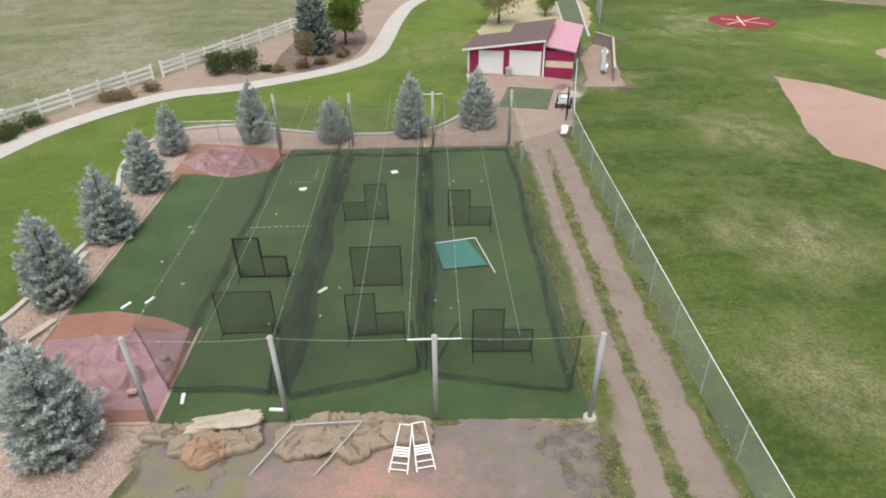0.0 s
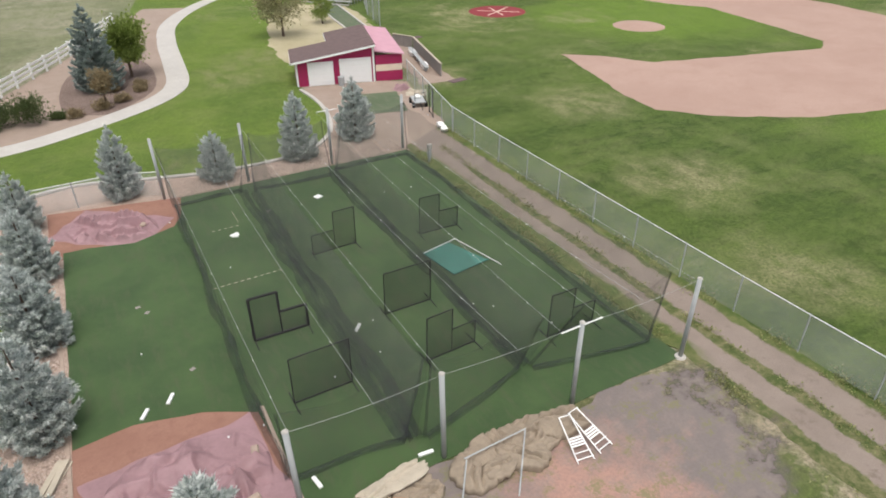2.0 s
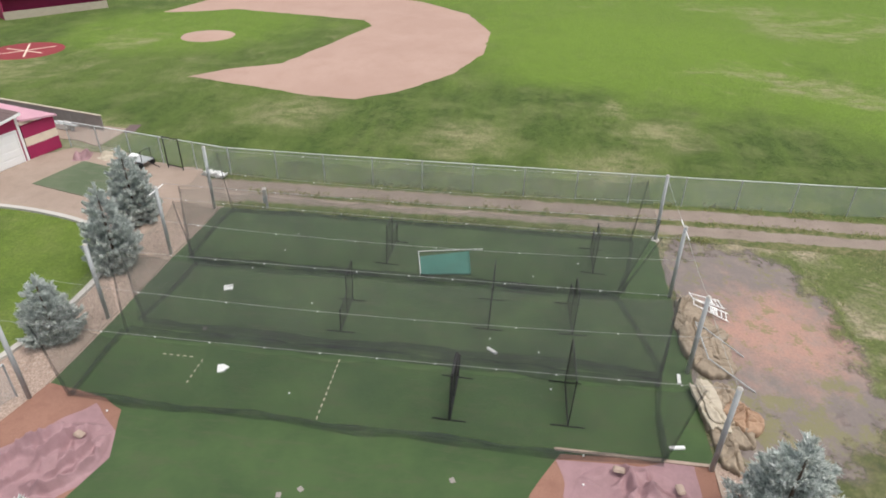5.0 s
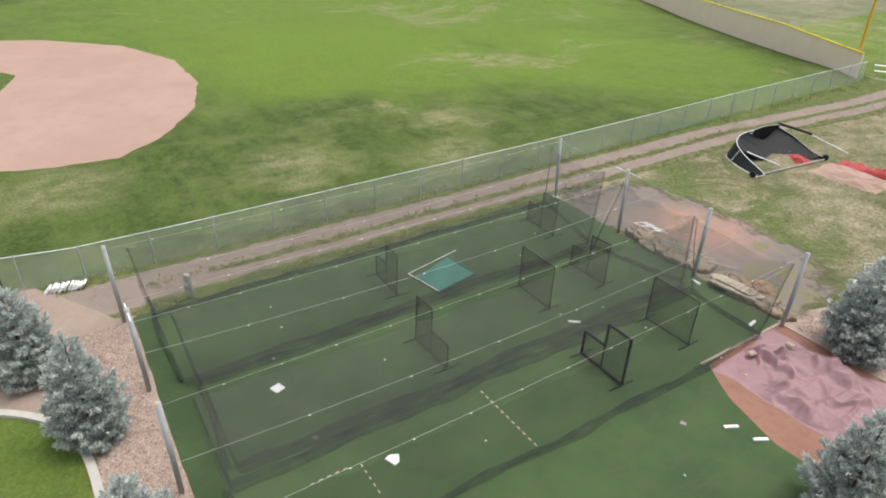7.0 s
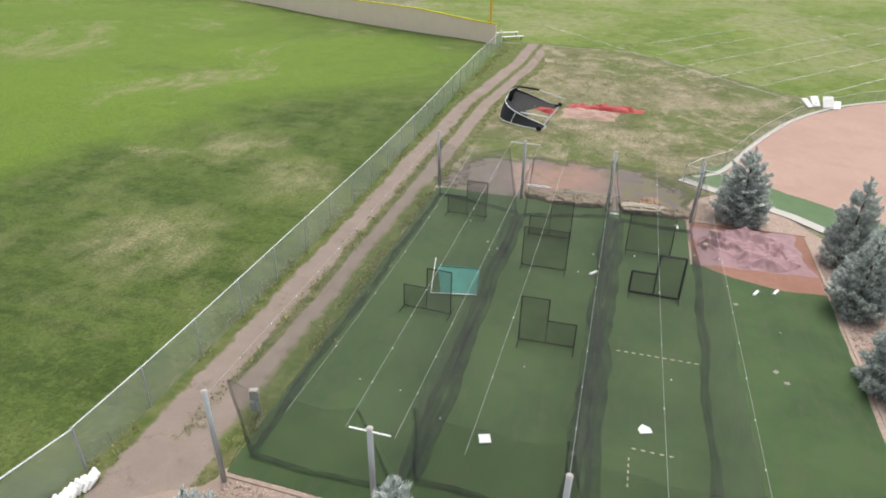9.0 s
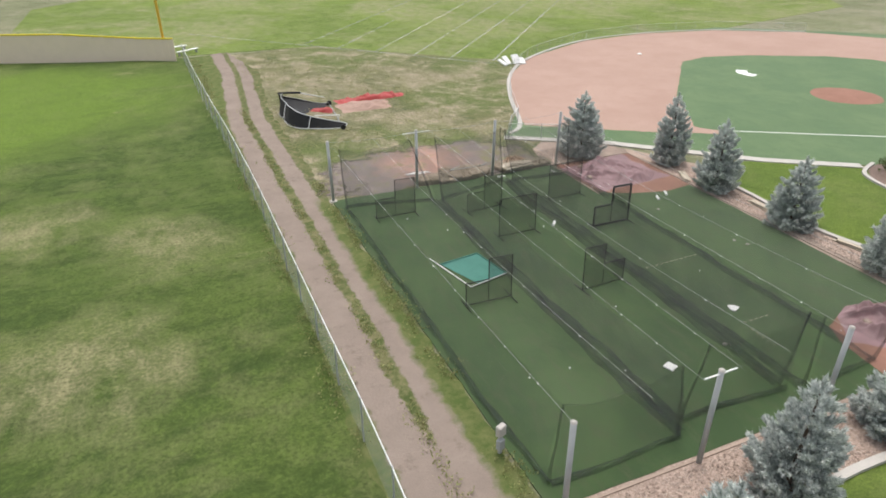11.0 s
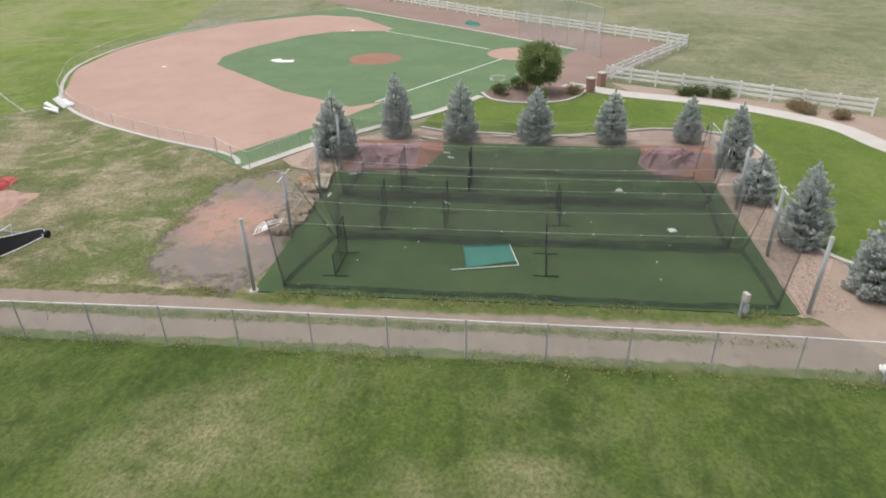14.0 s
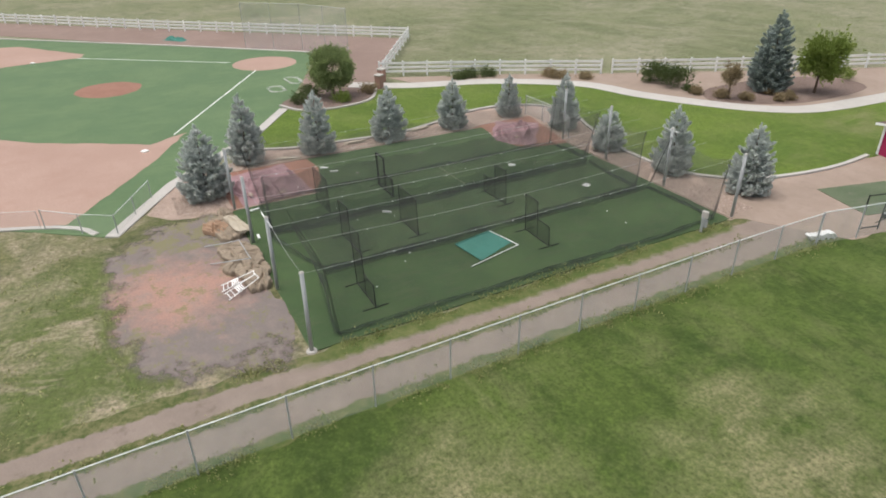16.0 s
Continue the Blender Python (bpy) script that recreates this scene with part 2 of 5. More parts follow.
def lane_mat():
    """Two wheel tracks of bare dirt with grass between and beside them."""
    m = Nodes("rutted_lane", 0.95, spec=0.12)
    wob = m.math("MULTIPLY", m.math("SUBTRACT", m.noise(0.3, 4, 0.6), 0.5), 0.7)
    x = m.math("ADD", m.math("ADD", m.axis(0), wob), m.ramp(m.axis(1), -3.0, -20.0, 0.0, 1.5))
    left = m.math("MULTIPLY", m.math("ABSOLUTE", m.math("SUBTRACT", x, 6.08)), 1.22)
    right = m.math("ABSOLUTE", m.math("SUBTRACT", x, 7.8))
    near = m.math("MINIMUM", left, right)
    edge = m.math("ADD", near, m.math("MULTIPLY", m.math("SUBTRACT", m.noise(2.2, 6, 0.75), 0.5), 0.75))
    crown = m.ramp(m.math("ABSOLUTE", m.math("SUBTRACT", x, 6.95)), 0.6, 1.0, 1.0, 0.0)
    bald = m.math("MULTIPLY", crown, m.ramp(m.math("ADD", m.axis(1), m.math("MULTIPLY", m.noise(0.6, 5, 0.7), 6)), 36.5, 40.0))
    edge = m.math("SUBTRACT", edge, m.math("MULTIPLY", bald, 0.5))
    dirt = m.mix(m.ramp(m.noise(0.5, 5, 0.7), 0.3, 0.7), (0.235, 0.19, 0.16), (0.31, 0.255, 0.216))
    fine = m.noise(22, 5, 0.75)
    dirt = m.mix(m.ramp(fine, 0.4, 0.62, 0, 0.45), dirt, (0.21, 0.165, 0.135))
    dirt = m.mix(m.ramp(m.noise(1.1, 6, 0.75), 0.56, 0.66, 0, 0.6), dirt, (0.17, 0.13, 0.105))
    green = m.mix(m.ramp(m.noise(1.8, 6, 0.8), 0.42, 0.6), (0.075, 0.1, 0.032), (0.19, 0.175, 0.09))
    m.bump(m.noise(9, 5, 0.8), 0.7, 0.05)
    verge = m.math("ADD", x, m.math("MULTIPLY", m.math("SUBTRACT", m.noise(1.2, 6, 0.75), 0.5), 0.8))
    beside = m.math("MULTIPLY", m.ramp(verge, 5.65, 5.95, 1.0, 0.0), m.math("MULTIPLY", m.ramp(m.axis(1), 14.5, 16.5), m.ramp(m.axis(1), 38.2, 38.8, 1.0, 0.0)))
    beside = m.math("MAXIMUM", beside, m.math("MULTIPLY", m.ramp(verge, 8.38, 8.62), m.ramp(m.axis(1), 41.5, 42.2, 1.0, 0.0)))
    verdant = m.mix(m.ramp(m.noise(1.4, 6, 0.75), 0.4, 0.65), (0.08, 0.115, 0.032), (0.165, 0.17, 0.07))
    return m.color(m.mix(beside, m.mix(m.ramp(edge, 0.58, 0.7), dirt, green), verdant))


def bare_mat():
    """A worn pad: grey gravel by the lane, reddish dirt further in, thin grass here and there."""
    m = Nodes("worn_bare_pad", 0.95, spec=0.12)
    dx, dy = m.math("ADD", m.axis(0), 2.4), m.math("SUBTRACT", m.axis(1), 11.9)
    away = m.math("SQRT", m.math("ADD", m.math("MULTIPLY", dx, dx), m.math("MULTIPLY", dy, dy)))
    heart = m.math("ADD", away, m.math("MULTIPLY", m.math("SUBTRACT", m.noise(0.5, 6, 0.75), 0.5), 9.0))
    c = m.mix(m.ramp(heart, 1.2, 4.2), (0.4, 0.24, 0.192), (0.2, 0.17, 0.158))
    c = m.mix(m.ramp(m.noise(1.3, 6, 0.75), 0.5, 0.64, 0, 0.4), c, (0.27, 0.225, 0.2))
    fine = m.noise(9, 5, 0.75)
    c = m.mix(m.ramp(fine, 0.42, 0.66, 0, 0.4), c, (0.165, 0.135, 0.12))
    c = m.mix(m.ramp(m.noise(1.1, 5, 0.65), 0.52, 0.68, 0, 0.4), c, (0.3, 0.24, 0.205))
    grass = m.math("ADD", m.noise(0.8, 6, 0.8), m.math("MULTIPLY", m.ramp(m.axis(0), -4.5, -8.0), 0.07))
    c = m.mix(m.ramp(grass, 0.53, 0.61, 0, 0.8), c, (0.2, 0.19, 0.095))
    m.bump(fine, 0.6, 0.03)
    m.color(c)
    dx = m.math("DIVIDE", m.math("ADD", m.axis(0), 2.6), 7.9)
    dy = m.math("DIVIDE", m.math("SUBTRACT", m.axis(1), 13.2), 4.6)
    far = m.math("ADD", m.math("POWER", m.math("ABSOLUTE", dx), 3.0), m.math("POWER", m.math("ABSOLUTE", dy), 3.0))
    far = m.math("ADD", far, m.math("MULTIPLY", m.math("SUBTRACT", m.noise(0.6, 5, 0.65), 0.5), 2.4))
    return m.veil(m.math("MULTIPLY", m.ramp(far, 0.5, 1.05, 1.0, 0.0), m.ramp(m.math("ADD", m.noise(1.8, 5, 0.7), m.ramp(far, 0.2, 0.9, 0.4, 0.0)), 0.36, 0.62)))


M["lane"], M["bare"] = lane_mat(), bare_mat()


def leaf_mat(name, a, b, tip):
    m = Nodes(name, 0.7, spec=0.25)
    c = m.mix(m.rand(), a, b)
    c = m.mix(m.ramp(m.noise(1.4, 3, 0.6), 0.45, 0.7, 0, 0.6), c, tip)
    m.color(c)
    glow = m.n.new("ShaderNodeBsdfTranslucent")
    m.put(c, glow.inputs["Color"])
    both = m.n.new("ShaderNodeMixShader")
    both.inputs[0].default_value = 0.4
    m.l.new(m.bsdf.outputs[0], both.inputs[1])
    m.l.new(glow.outputs[0], both.inputs[2])
    m.l.new(both.outputs[0], m.n["Material Output"].inputs["Surface"])
    return m.mat


M["spruce"] = leaf_mat("blue_spruce_needles", (0.24, 0.29, 0.265), (0.95, 0.97, 0.94), (0.58, 0.63, 0.595))
M["dark_spruce"] = leaf_mat("dark_spruce_needles", (0.16, 0.21, 0.19), (0.55, 0.61, 0.58), (0.26, 0.32, 0.28))
M["leaf"] = leaf_mat("green_leaves", (0.16, 0.22, 0.09), (0.38, 0.45, 0.2), (0.27, 0.32, 0.14))
M["bright_leaf"] = leaf_mat("bright_green_leaves", (0.15, 0.21, 0.05), (0.32, 0.4, 0.1), (0.22, 0.27, 0.07))
M["olive_leaf"] = leaf_mat("olive_leaves", (0.3, 0.29, 0.16), (0.52, 0.5, 0.3), (0.4, 0.38, 0.22))
M["shrub"] = leaf_mat("juniper_foliage", (0.065, 0.095, 0.035), (0.14, 0.18, 0.065), (0.1, 0.13, 0.045))
M["tan_leaf"] = leaf_mat("yellow_brown_leaves", (0.22, 0.17, 0.1), (0.42, 0.34, 0.2), (0.3, 0.24, 0.15))
M["tuft"] = leaf_mat("grass_tufts", (0.2, 0.23, 0.08), (0.4, 0.38, 0.19), (0.28, 0.29, 0.12))


# ---- building helpers ----
def mesh_ob(name, verts, faces, mat, parent=None, smooth=False):
    me = bpy.data.meshes.new(name)
    me.from_pydata([tuple(map(float, v)) for v in verts], [], [tuple(map(int, f)) for f in faces])
    me.materials.append(M[mat])
    if smooth:
        me.polygons.foreach_set("use_smooth", [True] * len(me.polygons))
    ob = new(name, me)
    ob.parent = parent
    return ob


def part(name, bm, mat, parent=None, label="", smooth=False):
    me = bpy.data.meshes.new(name)
    bmesh.ops.recalc_face_normals(bm, faces=bm.faces)
    bm.to_mesh(me)
    bm.free()
    me.materials.append(M[mat])
    if smooth:
        me.polygons.foreach_set("use_smooth", [True] * len(me.polygons))
    ob = new(name, me)
    ob.parent = parent
    if label:
        tagged(ob, label)
    return ob


def holder(name, label, category, group="", m=None, kind=""):
    ob = new(name)
    if m is not None:
        ob.matrix_basis = m
    return tagged(ob, label, category, group, kind)


def bm_box(bm, size, at, rot=(0, 0, 0), bevel=0.0):
    ret = bmesh.ops.create_cube(bm, size=1.0, matrix=pose(*at, *rot) @ Matrix.Diagonal((*size, 1)))
    if bevel:
        es = list({e for v in ret["verts"] for e in v.link_edges})
        bmesh.ops.bevel(bm, geom=es, offset=bevel, segments=1, affect="EDGES")
    return bm


def box(size, at, rot=(0, 0, 0), bevel=0.0):
    return bm_box(bmesh.new(), size, at, rot, bevel)


def bm_tube(bm, a, b, r, sides=8, r2=None):
    a, b = Vector(a), Vector(b)
    d = b - a
    q = d.to_track_quat("Z", "Y").to_matrix().to_4x4()
    bmesh.ops.create_cone(bm, cap_ends=True, segments=sides, radius1=r, radius2=r if r2 is None else r2, depth=d.length,
                          matrix=Matrix.Translation((a + b) / 2) @ q)
    return bm


def tube(a, b, r, sides=8, r2=None):
    return bm_tube(bmesh.new(), a, b, r, sides, r2)


def wire(pts, r, sides=5, bm=None):
    """One bent tube through the points."""
    bm = bm or bmesh.new()
    pts = [Vector(p) for p in pts]
    rings = []
    for i, p in enumerate(pts):
        d = (pts[min(i + 1, len(pts) - 1)] - pts[max(i - 1, 0)]).normalized()
        s = d.cross(Vector((0, 0, 1)) if abs(d.z) < 0.9 else Vector((1, 0, 0))).normalized()
        u = s.cross(d)
        rings.append([bm.verts.new(p + (s * math.cos(2 * math.pi * k / sides) + u * math.sin(2 * math.pi * k / sides)) * r) for k in range(sides)])
    for a, b in zip(rings, rings[1:]):
        for k in range(sides):
            bm.faces.new((a[k], a[(k + 1) % sides], b[(k + 1) % sides], b[k]))
    bm.faces.new(rings[0])
    bm.faces.new(rings[-1])
    return bm


def spline(pts, n=6, closed=False):
    """Points on a smooth line through the given ones."""
    out, k = [], len(pts)
    for i in range(k if closed else k - 1):
        p = [np.array(pts[j % k] if closed else pts[min(max(j, 0), k - 1)], float) for j in (i - 1, i, i + 1, i + 2)]
        for s in range(n):
            t = s / n
            out.append(0.5 * (2 * p[1] + (p[2] - p[0]) * t + (2 * p[0] - 5 * p[1] + 4 * p[2] - p[3]) * t ** 2 + (3 * p[1] - p[0] - 3 * p[2] + p[3]) * t ** 3))
    if not closed:
        out.append(np.array(pts[-1], float))
    return out


def sheet(name, pts, z, mat, label, category, smooth=0, ragged=0.0, parent=None):
    """A level area of the ground with a thin edge; ragged: how far its rim wanders."""
    pts = spline(pts, smooth, True) if smooth else [np.array(p, float) for p in pts]
    if ragged:
        fine = []
        for a, b in zip(pts, pts[1:] + pts[:1]):
            k = max(1, int(np.linalg.norm(b - a) / 0.5))
            fine += [a + (b - a) * i / k for i in range(k)]
        pts = [p + ragged * np.array([noise.noise((p[0] * 0.8, p[1] * 0.8, 1)), noise.noise((p[0] * 0.8, p[1] * 0.8, 9))])
               + ragged * 0.5 * np.array([noise.noise((p[0] * 3, p[1] * 3, 4)), noise.noise((p[0] * 3, p[1] * 3, 7))]) for p in fine]
    bm = bmesh.new()
    top = bm.faces.new([bm.verts.new((p[0], p[1], z)) for p in pts])
    low = bmesh.ops.extrude_face_region(bm, geom=[top])
    for v in low["geom"]:
        if isinstance(v, bmesh.types.BMVert):
            v.co.z = z
    for v in [v for v in bm.verts if v not in set(low["geom"])]:
        v.co.z = z - 0.05
    bmesh.ops.triangulate(bm, faces=[f for f in bm.faces if len(f.verts) > 4])
    return tagged(part(name, bm, mat, parent), label, category, kind="structure")


def strip(name, pts, width, z0, z1, mat, label, category, smooth=5, closed=False):
    """A raised band such as a kerb, path or painted line along a run of points."""
    pts = [np.array(p[:2], float) for p in (spline(pts, smooth, closed) if smooth else pts)]
    k, vs, fs = len(pts), [], []
    for i, p in enumerate(pts):
        a, b = (pts[i - 1] if i or closed else p), (pts[(i + 1) % k] if i < k - 1 or closed else p)
        d = (b - a) / np.linalg.norm(b - a)
        nrm = np.array([-d[1], d[0]]) * width / 2
        vs += [(*(p + nrm), z0), (*(p + nrm), z1), (*(p - nrm), z1), (*(p - nrm), z0)]
    for i in range(k if closed else k - 1):
        a, b = 4 * i, 4 * ((i + 1) % k)
        fs += [(a + j, b + j, b + j + 1, a + j + 1) for j in range(3)]
    if not closed:
        fs += [(0, 1, 2, 3), (4 * k - 1, 4 * k - 2, 4 * k - 3, 4 * k - 4)]
    return tagged(mesh_ob(name, vs, fs, mat), label, category, kind="structure")


def disc(name, at, r, z, mat, label, category, dome=0.0, ragged=0.06):
    vs, fs, rings, seg = [(at[0], at[1], z + dome)], [], 5, 48
    for j in range(1, rings + 1):
        for i in range(seg):
            a = 2 * math.pi * i / seg
            q = r * j / rings * (1 + (ragged * noise.noise((3 * math.cos(a), 3 * math.sin(a), at[0])) if j == rings else 0))
            vs.append((at[0] + q * math.cos(a), at[1] + q * math.sin(a), z + dome * math.cos(math.pi / 2 * j / rings) if j < rings else z - 0.03))
    fs += [(0, 1 + i, 1 + (i + 1) % seg) for i in range(seg)]
    for j in range(rings - 1):
        fs += [(1 + j * seg + i, 1 + (j + 1) * seg + i, 1 + (j + 1) * seg + (i + 1) % seg, 1 + j * seg + (i + 1) % seg) for i in range(seg)]
    return tagged(mesh_ob(name, vs, fs, mat, smooth=True), label, category, kind="structure")


# ---- ground ----
def ground():
    """One sheet to the horizon."""
    xs = sorted({*np.linspace(-240, 240, 41).round(1), -3000, -1200, -500, 500, 1200, 3000})
    vs = [(x, y + 20, -0.03 - (abs(x) > 300 or abs(y) > 300) * 1.0) for y in xs for x in xs]
    k = len(xs)
    fs = [(j * k + i, j * k + i + 1, (j + 1) * k + i + 1, (j + 1) * k + i) for j in range(k - 1) for i in range(k - 1)]
    tagged(mesh_ob("ground", vs, fs, "meadow"), "olive and tan weedy meadow reaching the horizon", "ground", kind="structure")


ground()
sheet("outfield_lawn", [(8.4, -29), (24, -37), (45, -46), (70, -50), (140, -45), (165, 40), (120, 110), (24, 112), (19.2, 86), (16.5, 68), (12, 50), (9.0, 44)], 0.0, "outfield",
      "bright green mown outfield with dry worn patches", "grass field")
sheet("north_lawn", [(-23.3, 20.8), (-19.3, 20.2), (-18.3, 23), (-17.6, 29.5), (-18.4, 33.2), (-19.8, 37.6), (-19.5, 40.8), (-18, 43.3), (-14.5, 44), (-11, 42.9), (-7, 41.8), (-3, 41.7), (-0.4, 42.5),
       (1.7, 45), (2.8, 49), (3.1, 54), (5, 62), (16, 66), (19, 90), (10, 112), (-4, 105), (-6, 80), (-7.5, 62), (-11, 57), (-17, 52.5), (-22, 50), (-28, 41), (-30, 33), (-29, 25)], 0.002, "lawn",
      "smooth bright green lawn beside the walkway", "lawn", 3)
sheet("dry_grass_ground", [(8.6, 16), (8.6, -29), (-6, -31), (-20, -16.5), (-24, -13), (-12.5, 6), (-9.6, 9.4), (-14, 12.6), (-10, 16)], -0.005, "rough",
      "patchy dry grass with bare tan spots", "grass field")
sheet("football_field", [(-5.7, -30.5), (-19.3, -17), (-26, -12), (-95, -28), (-170, -120), (-60, -200), (30, -80), (30, -42), (12, -31)], -0.003, "gridiron",
      "green playing field with faded chalk lines", "grass field")
for a, b in (((-4.4, -32.3), (-42.7, -79.6)), ((-7.8, -28.5), (-21, -45.5)), ((-11.1, -24.5), (-50.7, -72.8)), ((-14.3, -20.6), (-53.7, -67.9)), ((-17.2, -17.1), (-56.7, -63.1)), ((-21.5, -14.6), (-59.3, -58.9)),
             ((-51.7, -74.2), (-64.5, -53.6))):
    strip("chalk_line", [a, b], 0.2, 0.0, 0.006, "chalk", "faded white chalk yard line on grass", "field line", 0)
strip("chalk_line", [(8, -45.5), (-21.5, -12.5)], 0.22, 0.0, 0.009, "chalk", "faded white chalk sideline on grass", "field line", 0)

# the lane along the fence, and the yard in front of the shed
sheet("lane", [(5.0, 15.5), (4.9, 39.3), (5.3, 44), (9.4, 44), (9.1, 36), (9.0, 0), (9.1, -12), (9.4, -24), (9.8, -29.5), (5.0, -31), (3.2, -19), (4.8, -5), (4.8, 10)], 0.004, "lane",
      "rutted two-track dirt lane with grass down the middle", "lane", 0, 0.35)
sheet("yard", [(5.2, 40), (9.6, 42.5), (10.2, 47), (11.5, 52.6), (9.4, 54.6), (3.0, 56.5), (3.1, 52), (2.6, 48), (1.5, 44.8), (-0.2, 42.6), (4.9, 39.2)], 0.012, "yard",
      "packed tan dirt yard before the shed", "yard", 0, 0.25)
sheet("bare_pad", [(-10.4, 15.9), (5.2, 15.6), (5.6, 8.4), (2, 7.8), (-5.2, 8), (-10.6, 11)], 0.008, "bare", "worn pad of grey gravel and reddish dirt", "bare ground", 0, 0.6)
KERB = [(-19.2, 20.0), (-18.3, 22.3), (-18.0, 25.5), (-17.6, 29.5), (-18.3, 33), (-19.7, 37.4), (-19.5, 40.8), (-18.0, 43.3), (-14.5, 44.0), (-11.2, 43.0), (-7, 41.9), (-3, 41.8),
        (-0.4, 42.6), (1.6, 44.9), (2.6, 48), (3.0, 51.5), (2.8, 55)]
sheet("gravel_bed", KERB[:12] + [(-0.4, 42.6), (1.6, 44.8), (4.6, 42.6), (5.0, 39.2), (-9, 30), (-9.8, 14.6), (-10.4, 12.6), (-11.8, 11.4), (-15.6, 13.6)], 0.006, "gravel", "pinkish gravel bed round the spruces", "gravel bed", 0)
strip("garden_kerb", KERB, 0.28, -0.02, 0.13, "concrete", "pale concrete kerb edging lawn and gravel", "kerb")
sheet("pen_clay_south", [(-16.1, 15.9), (-9.85, 15.9), (-9.9, 21.5), (-10.3, 22.6), (-15.9, 22.6)], 0.014, "clay", "reddish clay pitching mound area", "clay")
sheet("pen_clay_north", [(-16.2, 35.4), (-9.4, 34.8), (-9.5, 39.5), (-16.2, 40.9)], 0.014, "clay", "reddish clay pitching mound area", "clay")
sheet("cage_turf", [(-9.85, 15.85), (4.9, 15.65), (4.85, 39.25), (-9.5, 39.4), (-9.9, 37.0), (-10.4, 36.1), (-12.4, 35.3), (-14.5, 35.9), (-15.6, 36.0), (-15.9, 22.1), (-14, 22.3), (-11.8, 21.8), (-10.1, 20.8)], 0.024, "turf",
      "dark green artificial turf under the batting cages", "artificial turf", 0, 0.06)

# west ball field
sheet("west_field_turf", [(-9.8, 9.5), (-15.8, 13.3), (-23.4, 20.6), (-32.2, 26.2), (-49.2, 34.2), (-82, -1), (-74, -10), (-60, -21), (-30, -17), (-14, 4)], 0.006, "field_turf", "blue-green artificial turf infield", "ball field")
sheet("west_field_clay", [(-12.7, 7.4), (-15.7, -0.5), (-19.9, -8), (-26, -14.2), (-37, -20), (-47.5, -21.2), (-58, -19.2), (-68, -13), (-74.8, -4), (-72.4, 3.5), (-63, 10.2), (-61.2, 9.8), (-60.2, 2.4), (-57, -1),
       (-49.1, -5.2), (-44, -6.4), (-40, -5.4), (-35.6, -0.8), (-29.3, 5.8), (-26.6, 10.2), (-24.6, 13.2), (-26.2, 15.9), (-20.1, 12.5), (-15.3, 9.3)], 0.016, "infield", "pinkish tan clay infield skin", "infield", 0, 0.15)
disc("west_mound", (-43.6, 11.6), 3.1, 0.012, "clay", "round reddish clay pitching mound on turf", "mound", 0.2)
disc("west_home_circle", (-46.9, 27.4), 4.0, 0.014, "infield", "tan clay circle round home plate", "home circle")
strip("west_foul_line", [(-44.2, 25.8), (-26.2, 15.0)], 0.11, 0.0, 0.013, "white", "white painted foul line on turf", "field line", 0)
strip("west_foul_line", [(-49.2, 24.2), (-61.0, 9.5)], 0.11, 0.0, 0.013, "white", "white painted foul line on turf", "field line", 0)
strip("field_border", [(-9.8, 9.5), (-15.8, 13.4), (-23.4, 20.7), (-28.5, 24.2)], 0.75, -0.02, 0.06, "concrete", "pale concrete mowing border of the ball field", "kerb", 0)
strip("field_border", [(-10.6, 8.8), (-12.6, 7.0), (-15.9, -0.6), (-20.2, -8.2), (-26.3, -14.5), (-37.1, -20.3), (-47.5, -21.5), (-58.2, -19.5), (-68.2, -13.3)], 0.35, -0.02, 0.05, "concrete", "pale concrete edge round the clay", "kerb", 4)
sheet("service_track", [(-31.5, 33.2), (-35.5, 36.2), (-51.6, 46.6), (-98, -2.5), (-92, -8), (-63, 20), (-49.5, 34.2), (-40, 30), (-33, 27)], 0.002, "track", "brown dirt track beside the white rail fence", "track", 0, 0.2)
strip("field_border", [(-49.2, 34.3), (-62.6, 20.6), (-82, -1)], 0.4, -0.02, 0.05, "concrete", "pale concrete edge of the turf", "kerb", 0)

# east ball field, laid out along the line from home plate to the mound
HOME, AHEAD = np.array([34.2, 73.2]), np.array([0.53, -0.848])
ASIDE = np.array([0.848, 0.53])


def diamond(a, p):
    return HOME + AHEAD * a + ASIDE * p


half = [(14, 15.5), (18.8, 20.6), (22.7, 25.0), (25.8, 27.4), (30.2, 26.8), (36.2, 23.9), (42.3, 18.5), (47.6, 10)]
inner = [(36.2, 1.6), (30, 7.6), (22.6, 14.3), (17.6, 14.4)]
rim = [diamond(a, -p) for a, p in half] + [diamond(49.8, 0)] + [diamond(a, p) for a, p in reversed(half)] + [diamond(a, p) for a, p in reversed(inner)] + [diamond(a, -p) for a, p in inner]
sheet("east_field_clay", rim, 0.012, "infield", "pinkish tan clay infield skin", "infield", 0, 0.2)
disc("east_mound", diamond(17.6, 0), 3.0, 0.008, "infield", "round tan clay pitching mound on grass", "mound", 0.2)
disc("east_home_circle", HOME, 3.9, 0.016, "paint_red", "maroon turf circle round home plate", "home circle", 0, 0.0)

